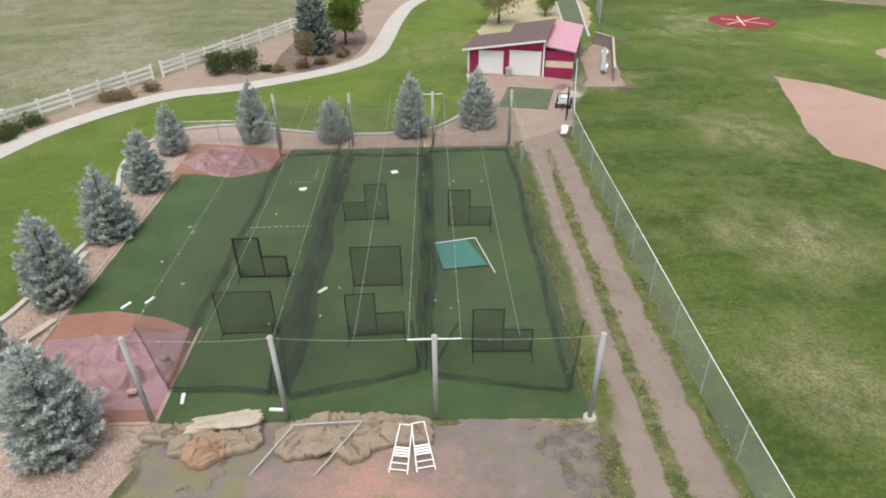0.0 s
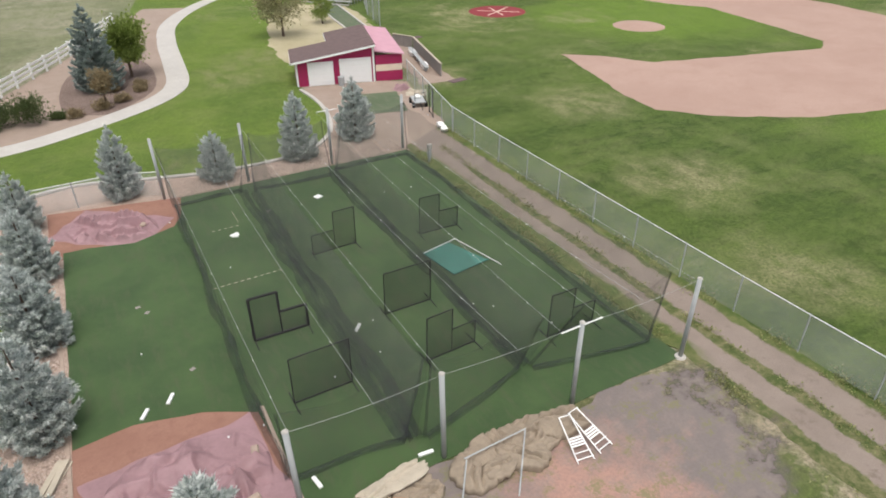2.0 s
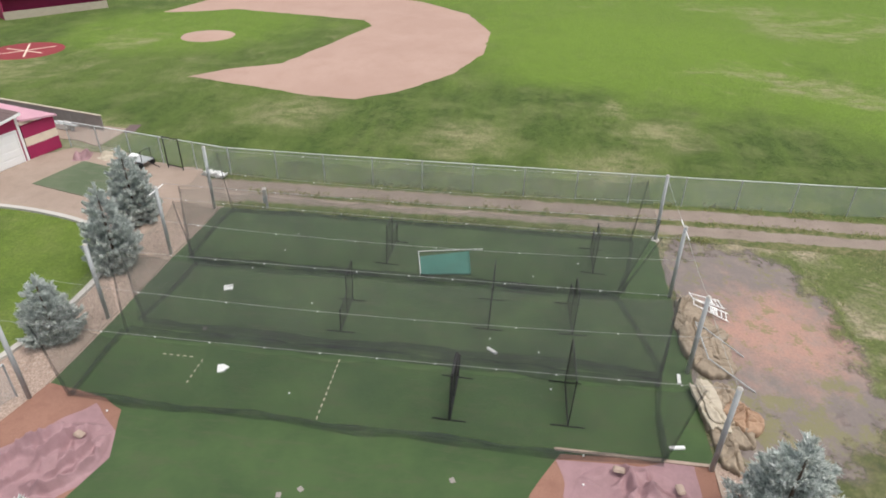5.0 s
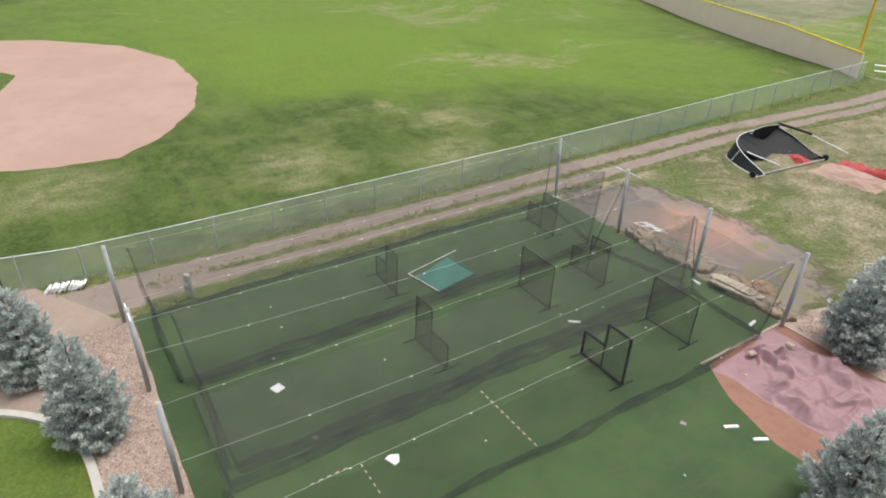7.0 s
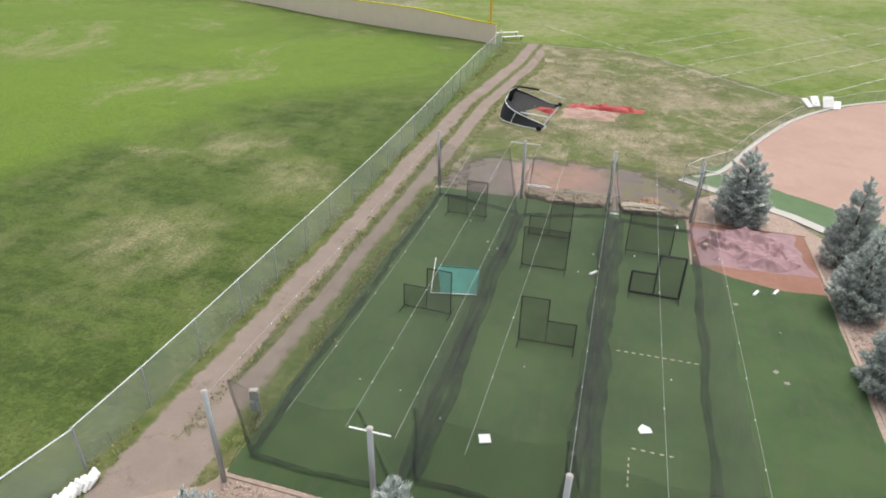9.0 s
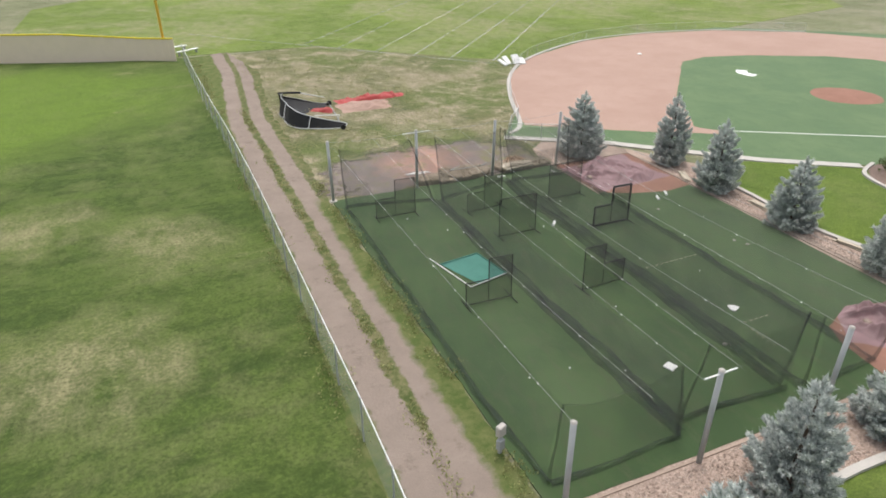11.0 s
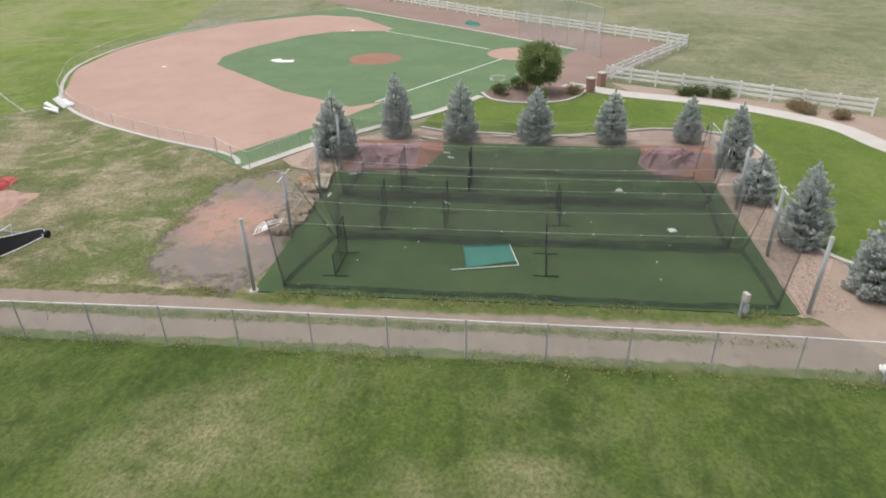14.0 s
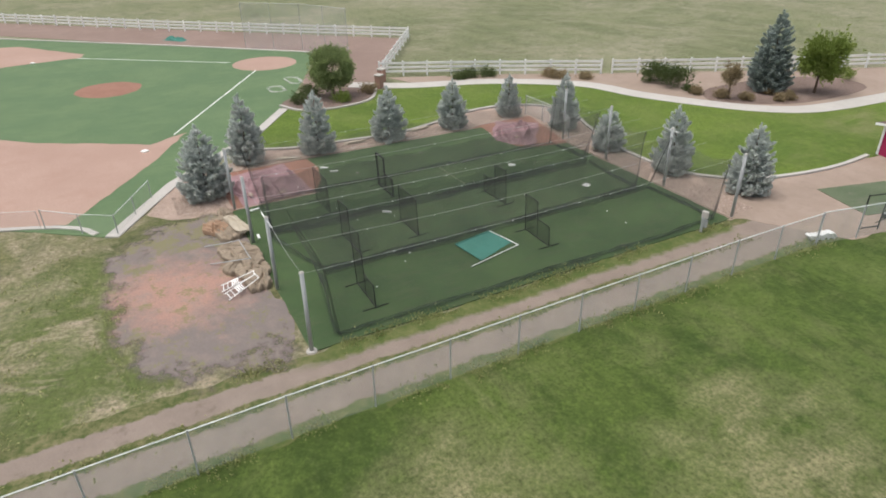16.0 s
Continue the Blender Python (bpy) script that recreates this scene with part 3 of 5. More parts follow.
# paths
strip("walkway", [(-33.2, 32.0), (-29.9, 37.0), (-27.3, 44.2), (-22.0, 50.9), (-16.4, 53.0), (-10.6, 56.3), (-7.3, 59.2), (-5.7, 62.6), (-5.0, 69), (-4.2, 78), (-2.6, 86.5), (1.8, 95.5), (9.9, 106)], 1.9, -0.02, 0.03, "concrete", "pale concrete footpath curving past the lawn", "footpath")
sheet("gravel_verge", [(-34, 36.2), (-30.8, 37.5), (-28.2, 44.6), (-22.6, 51.6), (-16.8, 53.6), (-11.0, 57.0), (-7.8, 60.0), (-6.2, 63.2), (-5.5, 70), (-4.7, 78), (-3.2, 86.6), (1.2, 95.9), (-4, 98), (-14.6, 74), (-19.4, 64.8), (-24.2, 55.6), (-29, 47)], 0.003, "yard", "tan gravel verge between path and rail fence", "verge")
sheet("mulch_bed", [(-14.8, 60), (-12.4, 56.9), (-10.6, 57.6), (-7.9, 61.2), (-7.0, 66.5), (-7.6, 72), (-10.5, 73), (-14, 69)], 0.012, "mulch", "dark mulch bed round the trees", "planting bed", 3)
sheet("round_bed", [(-29.8, 24.4), (-27.4, 25.6), (-26.6, 28.4), (-27.6, 31.5), (-30.6, 33.4), (-32.6, 30), (-31.6, 26)], 0.016, "mulch", "curved mulch bed with a concrete edge", "planting bed", 4)
strip("bed_kerb", [(-29.6, 24.2), (-27.2, 25.4), (-26.4, 28.4), (-27.4, 31.7), (-30.6, 33.6)], 0.25, -0.02, 0.12, "concrete", "pale concrete kerb of the planting bed", "kerb")
sheet("hillside_dry_grass", [(4.5, 63), (12, 64), (17, 72), (19, 86), (12, 90), (6, 76)], 0.007, "straw", "dry tan grass beside the shed", "grass field", 3, 0.5)


# ---- fences ----
def chain_fence(name, pts, height, spacing, label, mesh="link", r=0.03, group=""):
    """Posts, a top rail and a woven panel between each two posts."""
    thing = holder(name, label, "fence", group)
    pts = [np.array(p, float) for p in pts]
    run = [0.0]
    for a, b in zip(pts, pts[1:]):
        run.append(run[-1] + float(np.linalg.norm(b - a)))
    k = max(1, round(run[-1] / spacing))
    places = [np.array([np.interp(run[-1] * i / k, run, [p[c] for p in pts]) for c in (0, 1)]) for i in range(k + 1)]
    for i, p in enumerate(places):
        lean = 0.03 * noise.noise((p[0], p[1], 3))
        part("post", tube((p[0], p[1], -0.1), (p[0] + lean, p[1], height + 0.04), r * 1.15, 8), "steel", thing)
    rail = [(p[0], p[1], height) for p in places]
    part("top_rail", wire(rail, r * 0.85, 6), "bright_steel", thing)
    for a, b in zip(places, places[1:]):
        vs, n = [], 6
        d = (b - a) / np.linalg.norm(b - a)
        side = np.array([-d[1], d[0]])
        for j in range(4):
            for i in range(n + 1):
                q = a + (b - a) * i / n
                z = 0.03 + (height - 0.03) * j / 3
                w = side * 0.05 * noise.noise((q[0], q[1], z * 2)) * (1 if 0 < j < 3 else 0.3)
                vs.append((q[0] + w[0], q[1] + w[1], z))
        fs = [(j * (n + 1) + i, j * (n + 1) + i + 1, (j + 1) * (n + 1) + i + 1, (j + 1) * (n + 1) + i) for j in range(3) for i in range(n)]
        mesh_ob("chain_link_panel", vs, fs, mesh, thing, True)
    return thing


chain_fence("chain_link_fence", [(9.9, -28.2), (9.75, -15), (9.5, -5), (9.15, 5), (8.95, 15), (8.92, 36.25), (9.05, 40.5)], 1.8, 3.05, "long grey chain-link fence between lane and outfield", "link", 0.025)
chain_fence("chain_link_fence", [(9.0, 40.5), (10.0, 45.2), (11.7, 53.0)], 1.8, 2.5, "chain-link fence section running up to the dugout")
chain_fence("chain_link_fence", [(-16.9, 41.0), (-12.2, 41.0), (-10.3, 40.2)], 1.5, 2.4, "low chain-link panels behind the clay pen")
chain_fence("chain_link_fence", [(-14.2, 12.0), (-9.7, 9.7), (-12.7, 6.4)], 1.15, 2.7, "low chain-link corner fence of the ball field", "thin_link", 0.022)
chain_fence("chain_link_fence", [(-12.8, 6.2), (-15.9, -0.8), (-20.3, -8.4), (-26.4, -14.8), (-37.2, -20.6), (-47.6, -21.8), (-58.4, -19.8), (-68.5, -13.5)], 1.1, 3.0, "low thin chain-link fence round the clay infield", "thin_link", 0.011)
chain_fence("backstop_screen", [(-44.8, 36.4), (-51, 33.6), (-56.2, 27.6)], 5.2, 3.8, "tall pale see-through backstop net behind home plate", "haze_net", 0.022)
chain_fence("backstop_screen", [(18.4, 73.5), (19.6, 80), (24, 92)], 3.6, 3.3, "tall grey chain-link backstop screen", "link", 0.05)


def rail_fence(pts, gap=2.45):
    thing = holder("white_rail_fence", "white three-rail vinyl fence along the meadow", "fence", "rail fences")
    pts = [np.array(p, float) for p in pts]
    for a, b in zip(pts, pts[1:]):
        n = max(1, round(float(np.linalg.norm(b - a)) / gap))
        ang = math.degrees(math.atan2(b[1] - a[1], b[0] - a[0]))
        for i in range(n + 1):
            if i == n and b is not pts[-1]:
                continue
            p = a + (b - a) * i / n
            part("post", bm_box(box((0.15, 0.15, 1.42), (p[0], p[1], 0.69), (0, 0, ang)), (0.17, 0.17, 0.05), (p[0], p[1], 1.42), (0, 0, ang)), "white", thing)
        for i in range(n):
            mid, ln = a + (b - a) * (i + 0.5) / n, float(np.linalg.norm(b - a)) / n
            for z in (0.42, 0.82, 1.22):
                part("rail", box((ln - 0.1, 0.06, 0.2), (mid[0], mid[1], z), (0, 0.3 * noise.noise((mid[0], mid[1], z)), ang)), "white", thing)
    return thing


rail_fence([(-102, -6), (-74.2, 21.3), (-51.3, 47.0), (-35.2, 36.4)])
rail_fence([(-35.0, 35.9), (-30.6, 44.4), (-24.2, 55.2)])
rail_fence([(-23.7, 56.2), (-18.9, 65.4), (-14.3, 74.6), (-8.2, 89)])


def pillar(x, y):
    thing = holder("brick_gate_pillar", "square brown brick gate pillar with a pale cap", "pillar", "gate pillars", pose(x, y, 0, 0, 0, 30))
    part("shaft", box((0.6, 0.6, 1.15), (0, 0, 0.575), bevel=0.02), "brick", thing)
    part("cap", box((0.72, 0.72, 0.12), (0, 0, 1.2), bevel=0.03), "concrete", thing)


pillar(-30.7, 34.0)
pillar(-32.8, 35.2)


def outfield_fence():
    """A solid tan panel wall with a yellow cap, and the foul pole at its end."""
    thing = holder("outfield_wall", "tan panelled outfield wall with a yellow top cap", "wall")
    pts = [p[:2] for p in spline([(10.7, -28.5), (14.5, -30.4), (20, -32), (29, -35.2), (41, -40.2), (53, -46.2), (66, -51), (80, -54)], 5)]
    tall = lambda p: 2.3 + 0.6 * min(1.0, max(0.0, (p[0] - 14) / 8))
    for a, b in zip(pts, pts[1:]):
        mid, ln, ang, h = (a + b) / 2, math.dist(a, b), math.degrees(math.atan2(b[1] - a[1], b[0] - a[0])), tall((a + b) / 2)
        part("panel", box((ln - 0.02, 0.12, h), (mid[0], mid[1], h / 2 - 0.01), (0, 0, ang)), "cream_wall", thing)
        part("post", box((0.06, 0.15, h + 0.02), (a[0], a[1], h / 2), (0, 0, ang)), "cream_wall", thing)
    part("yellow_cap", wire([(*p, tall(p) + 0.08) for p in pts], 0.1, 6), "yellow", thing, "yellow plastic cap rail")
    pole = holder("foul_pole", "tall yellow-orange foul pole", "pole")
    part("shaft", tube((11.6, -29.4, 0), (11.6, -29.4, 8), 0.14, 10), "orange", pole)
    part("footing", box((0.6, 0.6, 0.1), (11.6, -29.4, 0.04), bevel=0.02), "concrete", pole)
    for x, y, rot in ((9.2, -32.0, 35), (10.4, -34.5, 30)):
        seat = holder("white_bench", "white metal bench on the grass by the wall", "bench", "wall benches", pose(x, y, 0, 0, 0, rot))
        part("seat", box((3.0, 0.4, 0.06), (0, 0, 0.45), bevel=0.01), "white", seat)
        for s in (-1.2, 1.2):
            part("leg", box((0.06, 0.35, 0.42), (s, 0, 0.21)), "steel", seat)


outfield_fence()

# ---- the batting cages ----
S_POSTS = [(-10.1, 16.0), (-5.45, 15.9), (-0.38, 15.75), (4.82, 15.65)]
N_POSTS = [(-10.3, 39.7), (-5.55, 39.6), (-0.3, 39.55), (4.68, 39.6)]
TOP = 3.62


def cage_post(x, y, lean, arm):
    thing = holder("cage_post", "round galvanised steel batting-cage post" + (" with a crossarm" if arm else ""), "post", "cage posts", pose(x, y, 0, 0, lean, 0))
    part("shaft", tube((0, 0, -0.05), (0, 0, TOP), 0.085, 12), "steel", thing, smooth=True)
    part("cap", tube((0, 0, TOP), (0, 0, TOP + 0.05), 0.1, 12, 0.05), "concrete", thing, "pale domed cap")
    if x > 4 and y < 20:
        part("footing", tube((0, 0, -0.05), (0, 0, 0.06), 0.25, 12, 0.2), "concrete", thing)
    if arm:
        part("crossarm", tube((-arm, 0, TOP - 0.12), (arm, 0, TOP - 0.12), 0.026, 8), "white", thing, "white pipe crossarm")


for i, (x, y) in enumerate(S_POSTS):
    cage_post(x, y, (-1.2, -1.0, 0, 1.0)[i], 0.85 if i == 2 else 0)
for i, (x, y) in enumerate(N_POSTS):
    cage_post(x, y, (-0.5, 0, 0.4, 0.8)[i], 0.6 if i == 2 else 0)


def cable(x0, x1, sag, y0=15.8, y1=39.6):
    thing = holder("support_cable", "thin steel cable with white net clips", "cable", "cage cables")
    pts = [(x0 + (x1 - x0) * t, y0 + (y1 - y0) * t, TOP - 0.1 - sag * 4 * t * (1 - t)) for t in np.linspace(0, 1, 17)]
    part("wire", wire(pts, 0.007 if abs(x0) < 1.3 else 0.006, 4), "cable", thing)
    many = 13 if sag < 0.2 else 7
    for i in range(1, many):
        t = i / many + 0.012 * noise.noise((i, x0, 2))
        p = (x0 + (x1 - x0) * t, y0 + (y1 - y0) * t, TOP - 0.12 - sag * 4 * t * (1 - t))
        part("clip", box((0.026, 0.045, 0.026), p, (0, 0, 40 * noise.noise((i, 5, x0)))), "white", thing)


for x0, x1, sag in ((-10.1, -10.3, 0.1), (-7.7, -7.9, 0.35), (-5.45, -5.55, 0.08), (-2.9, -2.9, 0.35), (-1.2, -1.0, 0.1), (0.45, 0.4, 0.1), (2.3, 2.2, 0.35), (4.82, 4.68, 0.1)):
    cable(x0, x1, sag)
for (a, b), (c, d) in zip(S_POSTS, S_POSTS[1:]):
    thing = holder("cross_cable", "thin steel cable between post tops", "cable", "cage cables")
    part("wire", wire([(a + (c - a) * t, b + (d - b) * t, TOP - 0.05 - 0.12 * 4 * t * (1 - t)) for t in np.linspace(0, 1, 7)], 0.007, 4), "cable", thing)


def grid_mesh(name, fn, nu, nv, mat, parent, smooth=True):
    vs = [fn(i / nu, j / nv) for j in range(nv + 1) for i in range(nu + 1)]
    fs = [(j * (nu + 1) + i, j * (nu + 1) + i + 1, (j + 1) * (nu + 1) + i + 1, (j + 1) * (nu + 1) + i) for j in range(nv) for i in range(nu)]
    return mesh_ob(name, vs, fs, mat, parent, smooth)


def hanging(name, a, b, top_a, top_b, side, parent, seed, mat="net", belly=0.25, dip=0.18):
    """A net wall from a to b on the ground; its foot wanders and its top scallops between hangers."""
    a, b, ta, tb = (np.array(v, float) for v in (a, b, top_a, top_b))
    length = float(np.linalg.norm(b - a))
    nrm = np.array([-(b - a)[1], (b - a)[0]]) / length

    def fn(u, v):
        foot = a + (b - a) * u + nrm * (side * 0.25 + 0.28 * noise.noise((u * length * 0.22, seed, 0)))
        head = ta + (tb - ta) * u
        hang = TOP - 0.15 - dip * abs(math.sin(u * length / 2.4 * math.pi)) - 0.2 * 4 * u * (1 - u)
        s = v ** 1.3
        p = foot * (1 - s) + head * s
        fold = 0.12 * noise.noise((u * length * 0.9, v * 1.5, seed + 7)) + 0.05 * noise.noise((u * length * 3.5, v, seed))
        p = p + nrm * (side * belly * math.sin(math.pi * v) * 0.5 + fold)
        return (p[0], p[1], 0.04 + (hang - 0.04) * v)

    return grid_mesh(name, fn, max(10, int(length * 2.5)), 10, mat, parent)


def heap(a, b, side, parent, seed, width=0.55):
    """Slack net lying in folds along the foot of a wall."""
    a, b = np.array(a, float), np.array(b, float)
    length = float(np.linalg.norm(b - a))
    nrm = np.array([-(b - a)[1], (b - a)[0]]) / length

    def fn(u, v):
        w = width * (0.55 + 0.6 * abs(noise.noise((u * length * 0.35, seed, 5))))
        c = nrm * (side * 0.25 + 0.28 * noise.noise((u * length * 0.22, seed, 0)))
        p = a + (b - a) * u + c + nrm * w * (v - 0.5 + 0.25 * noise.noise((u * length * 0.8, v * 3, seed)))
        z = 0.035 + (0.16 + 0.1 * noise.noise((u * length * 1.3, v * 4, seed))) * math.sin(math.pi * v)
        return (p[0], p[1], z)

    return grid_mesh("net_foot", fn, int(length * 4) + 4, 6, "net_heap", parent)


def cage(x0, x1, t0, t1, y0, y1, seed, ya, yb):
    """One lane: a roof net, two long walls, two end walls and slack net on the turf; ya and yb: the feet of the south corners."""
    thing = holder("batting_cage_net", "black netting tunnel hung from cables over one cage lane", "batting cage", "cage lanes")
    mid = (t0 + t1) / 2

    def roof(u, v):
        x, y = t0 + (t1 - t0) * u, y0 - 0.4 + (y1 - y0 + 0.8) * v
        edge = min(abs(u), abs(u - 0.5), abs(u - 1)) * (t1 - t0)
        z = TOP - 0.2 - 0.22 * min(1, edge) - 0.2 * 4 * v * (1 - v) - 0.3 * (1 - abs(2 * u - 1)) + 0.06 * noise.noise((x, y * 0.5, seed))
        return (x, y, z)

    grid_mesh("roof_net", roof, 12, 40, "roof_net", thing)
    for name, a, b, ta, tb, s in (("side_net", (x0, ya), (x0, y1), (t0, y0 - 0.4), (t0, y1 + 0.4), 1), ("side_net", (x1, yb), (x1, y1), (t1, y0 - 0.4), (t1, y1 + 0.4), -1),
                                  ("end_net", (x0, ya), (x1, yb), (t0, y0 - 0.4), (t1, y0 - 0.4), -1), ("end_net", (x0, y1), (x1, y1), (t0, y1 + 0.4), (t1, y1 + 0.4), 1)):
        hanging(name, a, b, ta, tb, s * 0.3, thing, seed + a[0] + b[1])
        heap(a, b, s * 0.3, thing, seed + a[0] + b[1], {-10.0: 0.5, -6.3: 0.9, -5.6: 0.85, -1.0: 0.7, -0.5: 0.7}.get(a[0], 0.4) if name == "side_net" else 0.34)
    for k, (fx, fy, hx, hy) in enumerate(((x0, ya, t0, y0 - 0.4), (x1, yb, t1, y0 - 0.4), (x0, y1, t0, y1 + 0.4), (x1, y1, t1, y1 + 0.4))):
        def bundle(u, v):
            r = (0.055 + 0.03 * noise.noise((u * 6, v * 3, seed + k))) * (0.7 + 0.6 * (1 - v) ** 3)
            a = 2 * math.pi * u
            return (fx + (hx - fx) * v + r * math.cos(a) + 0.08 * noise.noise((v * 2, k, seed)), fy + (hy - fy) * v + r * math.sin(a), 0.04 + (TOP - 0.22) * v)
        grid_mesh("corner_seam", bundle, 8, 10, "net_gather", thing)


cage(-10.0, -6.3, -10.2, -5.6, 17.3, 38.3, 11, 17.5, 17.1)
cage(-5.6, -1.0, -5.4, -1.1, 17.2, 37.9, 29, 16.95, 18.2)
cage(-0.5, 4.4, 0.4, 4.5, 17.0, 38.4, 53, 18.1, 16.95)


# ---- screens inside the cages ----
def pitching_screen(x0, x1, y, notch, label, pad=0.035, turn=0.0):
    """A padded pipe frame with netting on two cross feet. notch: 'l' or 'r' is the low side, '' is none."""
    w, h, low = x1 - x0, 2.1, 1.12
    thing = holder("pitching_screen", label, "screen", "pitching screens", pose((x0 + x1) / 2, y, 0.03, 2.0, 0, turn))
    a, b, m = -w / 2, w / 2, 0.02 if notch else 0
    if notch == "r":
        ring = [(a, 0.06), (a, h), (m, h), (m, low), (b, low), (b, 0.06)]
    elif notch == "l":
        ring = [(a, 0.06), (a, low), (m, low), (m, h), (b, h), (b, 0.06)]
    else:
        ring = [(a, 0.06), (a, h), (b, h), (b, 0.06)]
    loop = ring + ring[:1]
    for (p, q), (r, s) in zip(loop, loop[1:]):
        part("frame_bar", tube((p, 0, q), (r, 0, s), pad, 8), "black", thing)
    if notch:
        part("frame_bar", tube((m, 0, 0.06), (m, 0, low), pad * 0.6, 8), "black", thing)
    bm = bmesh.new()
    bm.faces.new([bm.verts.new((p, 0.03, q)) for p, q in ring])
    part("net", bm, "screen_net", thing, "black knotted netting")
    for x in (a, b):
        part("foot", tube((x, -0.6, 0.03), (x, 0.6, 0.03), 0.022, 8), "black", thing)


L_LABEL, F_LABEL = "L-shaped black pipe-frame pitching screen with netting", "square black pipe-frame pitching screen with netting"
pitching_screen(-5.0, -2.75, 29.7, "l", L_LABEL, 0.024, 2)
pitching_screen(0.4, 2.55, 28.85, "r", L_LABEL, 0.024, -2)
pitching_screen(-9.2, -7.0, 24.6, "r", "L-shaped pitching screen with thick black padding", 0.055, -1)
pitching_screen(-3.95, -1.8, 23.65, "", F_LABEL, 0.024, 0)
pitching_screen(-8.9, -6.7, 20.55, "", F_LABEL, 0.024, 1)
pitching_screen(-3.8, -1.6, 20.25, "r", L_LABEL, 0.024, 3)
pitching_screen(1.05, 3.3, 19.05, "r", L_LABEL, 0.024, -1)


def fallen_screen():
    thing = holder("fallen_screen", "teal net screen in a white pipe frame lying flat", "screen")
    c = [(-0.34, 27.1), (1.7, 27.55), (2.15, 25.1), (0.06, 24.8)]

    def fn(u, v):
        p = [(c[0][k] * (1 - u) + c[1][k] * u) * (1 - v) + (c[3][k] * (1 - u) + c[2][k] * u) * v for k in (0, 1)]
        return (p[0], p[1], 0.07 + 0.05 * noise.noise((u * 3, v * 3, 2)) * math.sin(math.pi * u))

    cloth = lambda u, v: fn(u * (0.78 + 0.2 * v), v)
    grid_mesh("net_cloth", cloth, 14, 14, "teal", thing)
    pipe = [(x, y, 0.1) for x, y in c]
    part("frame_bar", tube(pipe[0], pipe[1], 0.024, 8), "white", thing)
    part("frame_bar", tube(pipe[1], (2.4, 24.4, 0.1), 0.024, 8), "white", thing)
    part("frame_bar", tube(pipe[2], pipe[3], 0.03, 8), "teal", thing)
    part("frame_bar", tube(pipe[3], pipe[0], 0.03, 8), "teal", thing)


fallen_screen()


# ---- small things on the turf ----
def plate(x, y, rot):
    bm = bmesh.new()
    f = bm.faces.new([bm.verts.new((a, b, 0)) for a, b in ((-0.216, 0.2), (0.216, 0.2), (0.216, -0.02), (0, -0.232), (-0.216, -0.02))])
    top = bmesh.ops.extrude_face_region(bm, geom=[f])
    bmesh.ops.translate(bm, verts=[v for v in top["geom"] if isinstance(v, bmesh.types.BMVert)], vec=(0, 0, 0.05))
    ob = part("home_plate", bm, "white")
    ob.matrix_basis = pose(x, y, 0.025, 0, 0, rot)
    tagged(ob, "white rubber home plate on the turf", "home plate", "home plates")


plate(-7.82, 33.5, 20)
tagged(part("square_bag", box((0.4, 0.4, 0.06), (-2.66, 35.55, 0.055), (0, 0, 20), 0.015), "white"), "white square base lying on the turf", "base")
bits = [(-13.6, 22.6, 60), (-12.7, 22.95, 62), (-9.35, 16.95, 100), (-5.9, 16.3, 175), (-5.3, 23.4, 50)]


def white_bar(x, y, rot, long=0.52):
    thing = holder("pitching_rubber", "white rubber pitching slab lying loose on turf", "pitching rubber", "pitching rubbers", pose(x, y, 0.024, 0, 0, rot))
    part("slab", box((long, 0.13, 0.08), (0, 0, 0.04), bevel=0.015), "white", thing)


for x, y, rot in bits:
    white_bar(x, y, rot)
for i in range(11):
    ob = part("turf_dash", box((0.16, 0.045, 0.012), (-9.75 + 0.3 * i, 29.2 + 0.005 * i, 0.028), (0, 0, 0)), "canvas")
    tagged(ob, "short pale dash painted across turf", "field line", "turf dashes")
for x, y, rot in ((-5.6, 35.3, 25), (-13.0, 29.4, 10), (-12.7, 28.8, 50), (-11.7, 24.2, 30)):
    ob = part("turf_scrap", box((0.2, 0.16, 0.02), (x, y, 0.036), (0, 0, rot), 0.006), "grey")
    tagged(ob, "small brownish square of rubber on turf", "scrap", "turf scraps")
for i in range(5):
    for x, y, rot in ((-7.35, 35.0 + 0.28 * i, 90), (-8.7 + 0.3 * i, 34.5, 0)):
        ob = part("turf_dash", box((0.13, 0.045, 0.012), (x, y, 0.028), (0, 0, rot)), "canvas")
        tagged(ob, "short pale dash painted across turf", "field line", "turf dashes")
rnd = random.Random(4)
for i in range(15):
    x, y = rnd.uniform(-14.5, 4), rnd.uniform(18, 38)
    ob = part("baseball", bmesh.new(), "white")
    bm = bmesh.new()
    bmesh.ops.create_icosphere(bm, subdivisions=2, radius=0.037)
    bm.to_mesh(ob.data)
    bm.free()
    ob.location = (x, y, 0.07)
    tagged(ob, "scuffed white baseball on the turf", "ball", "loose balls")


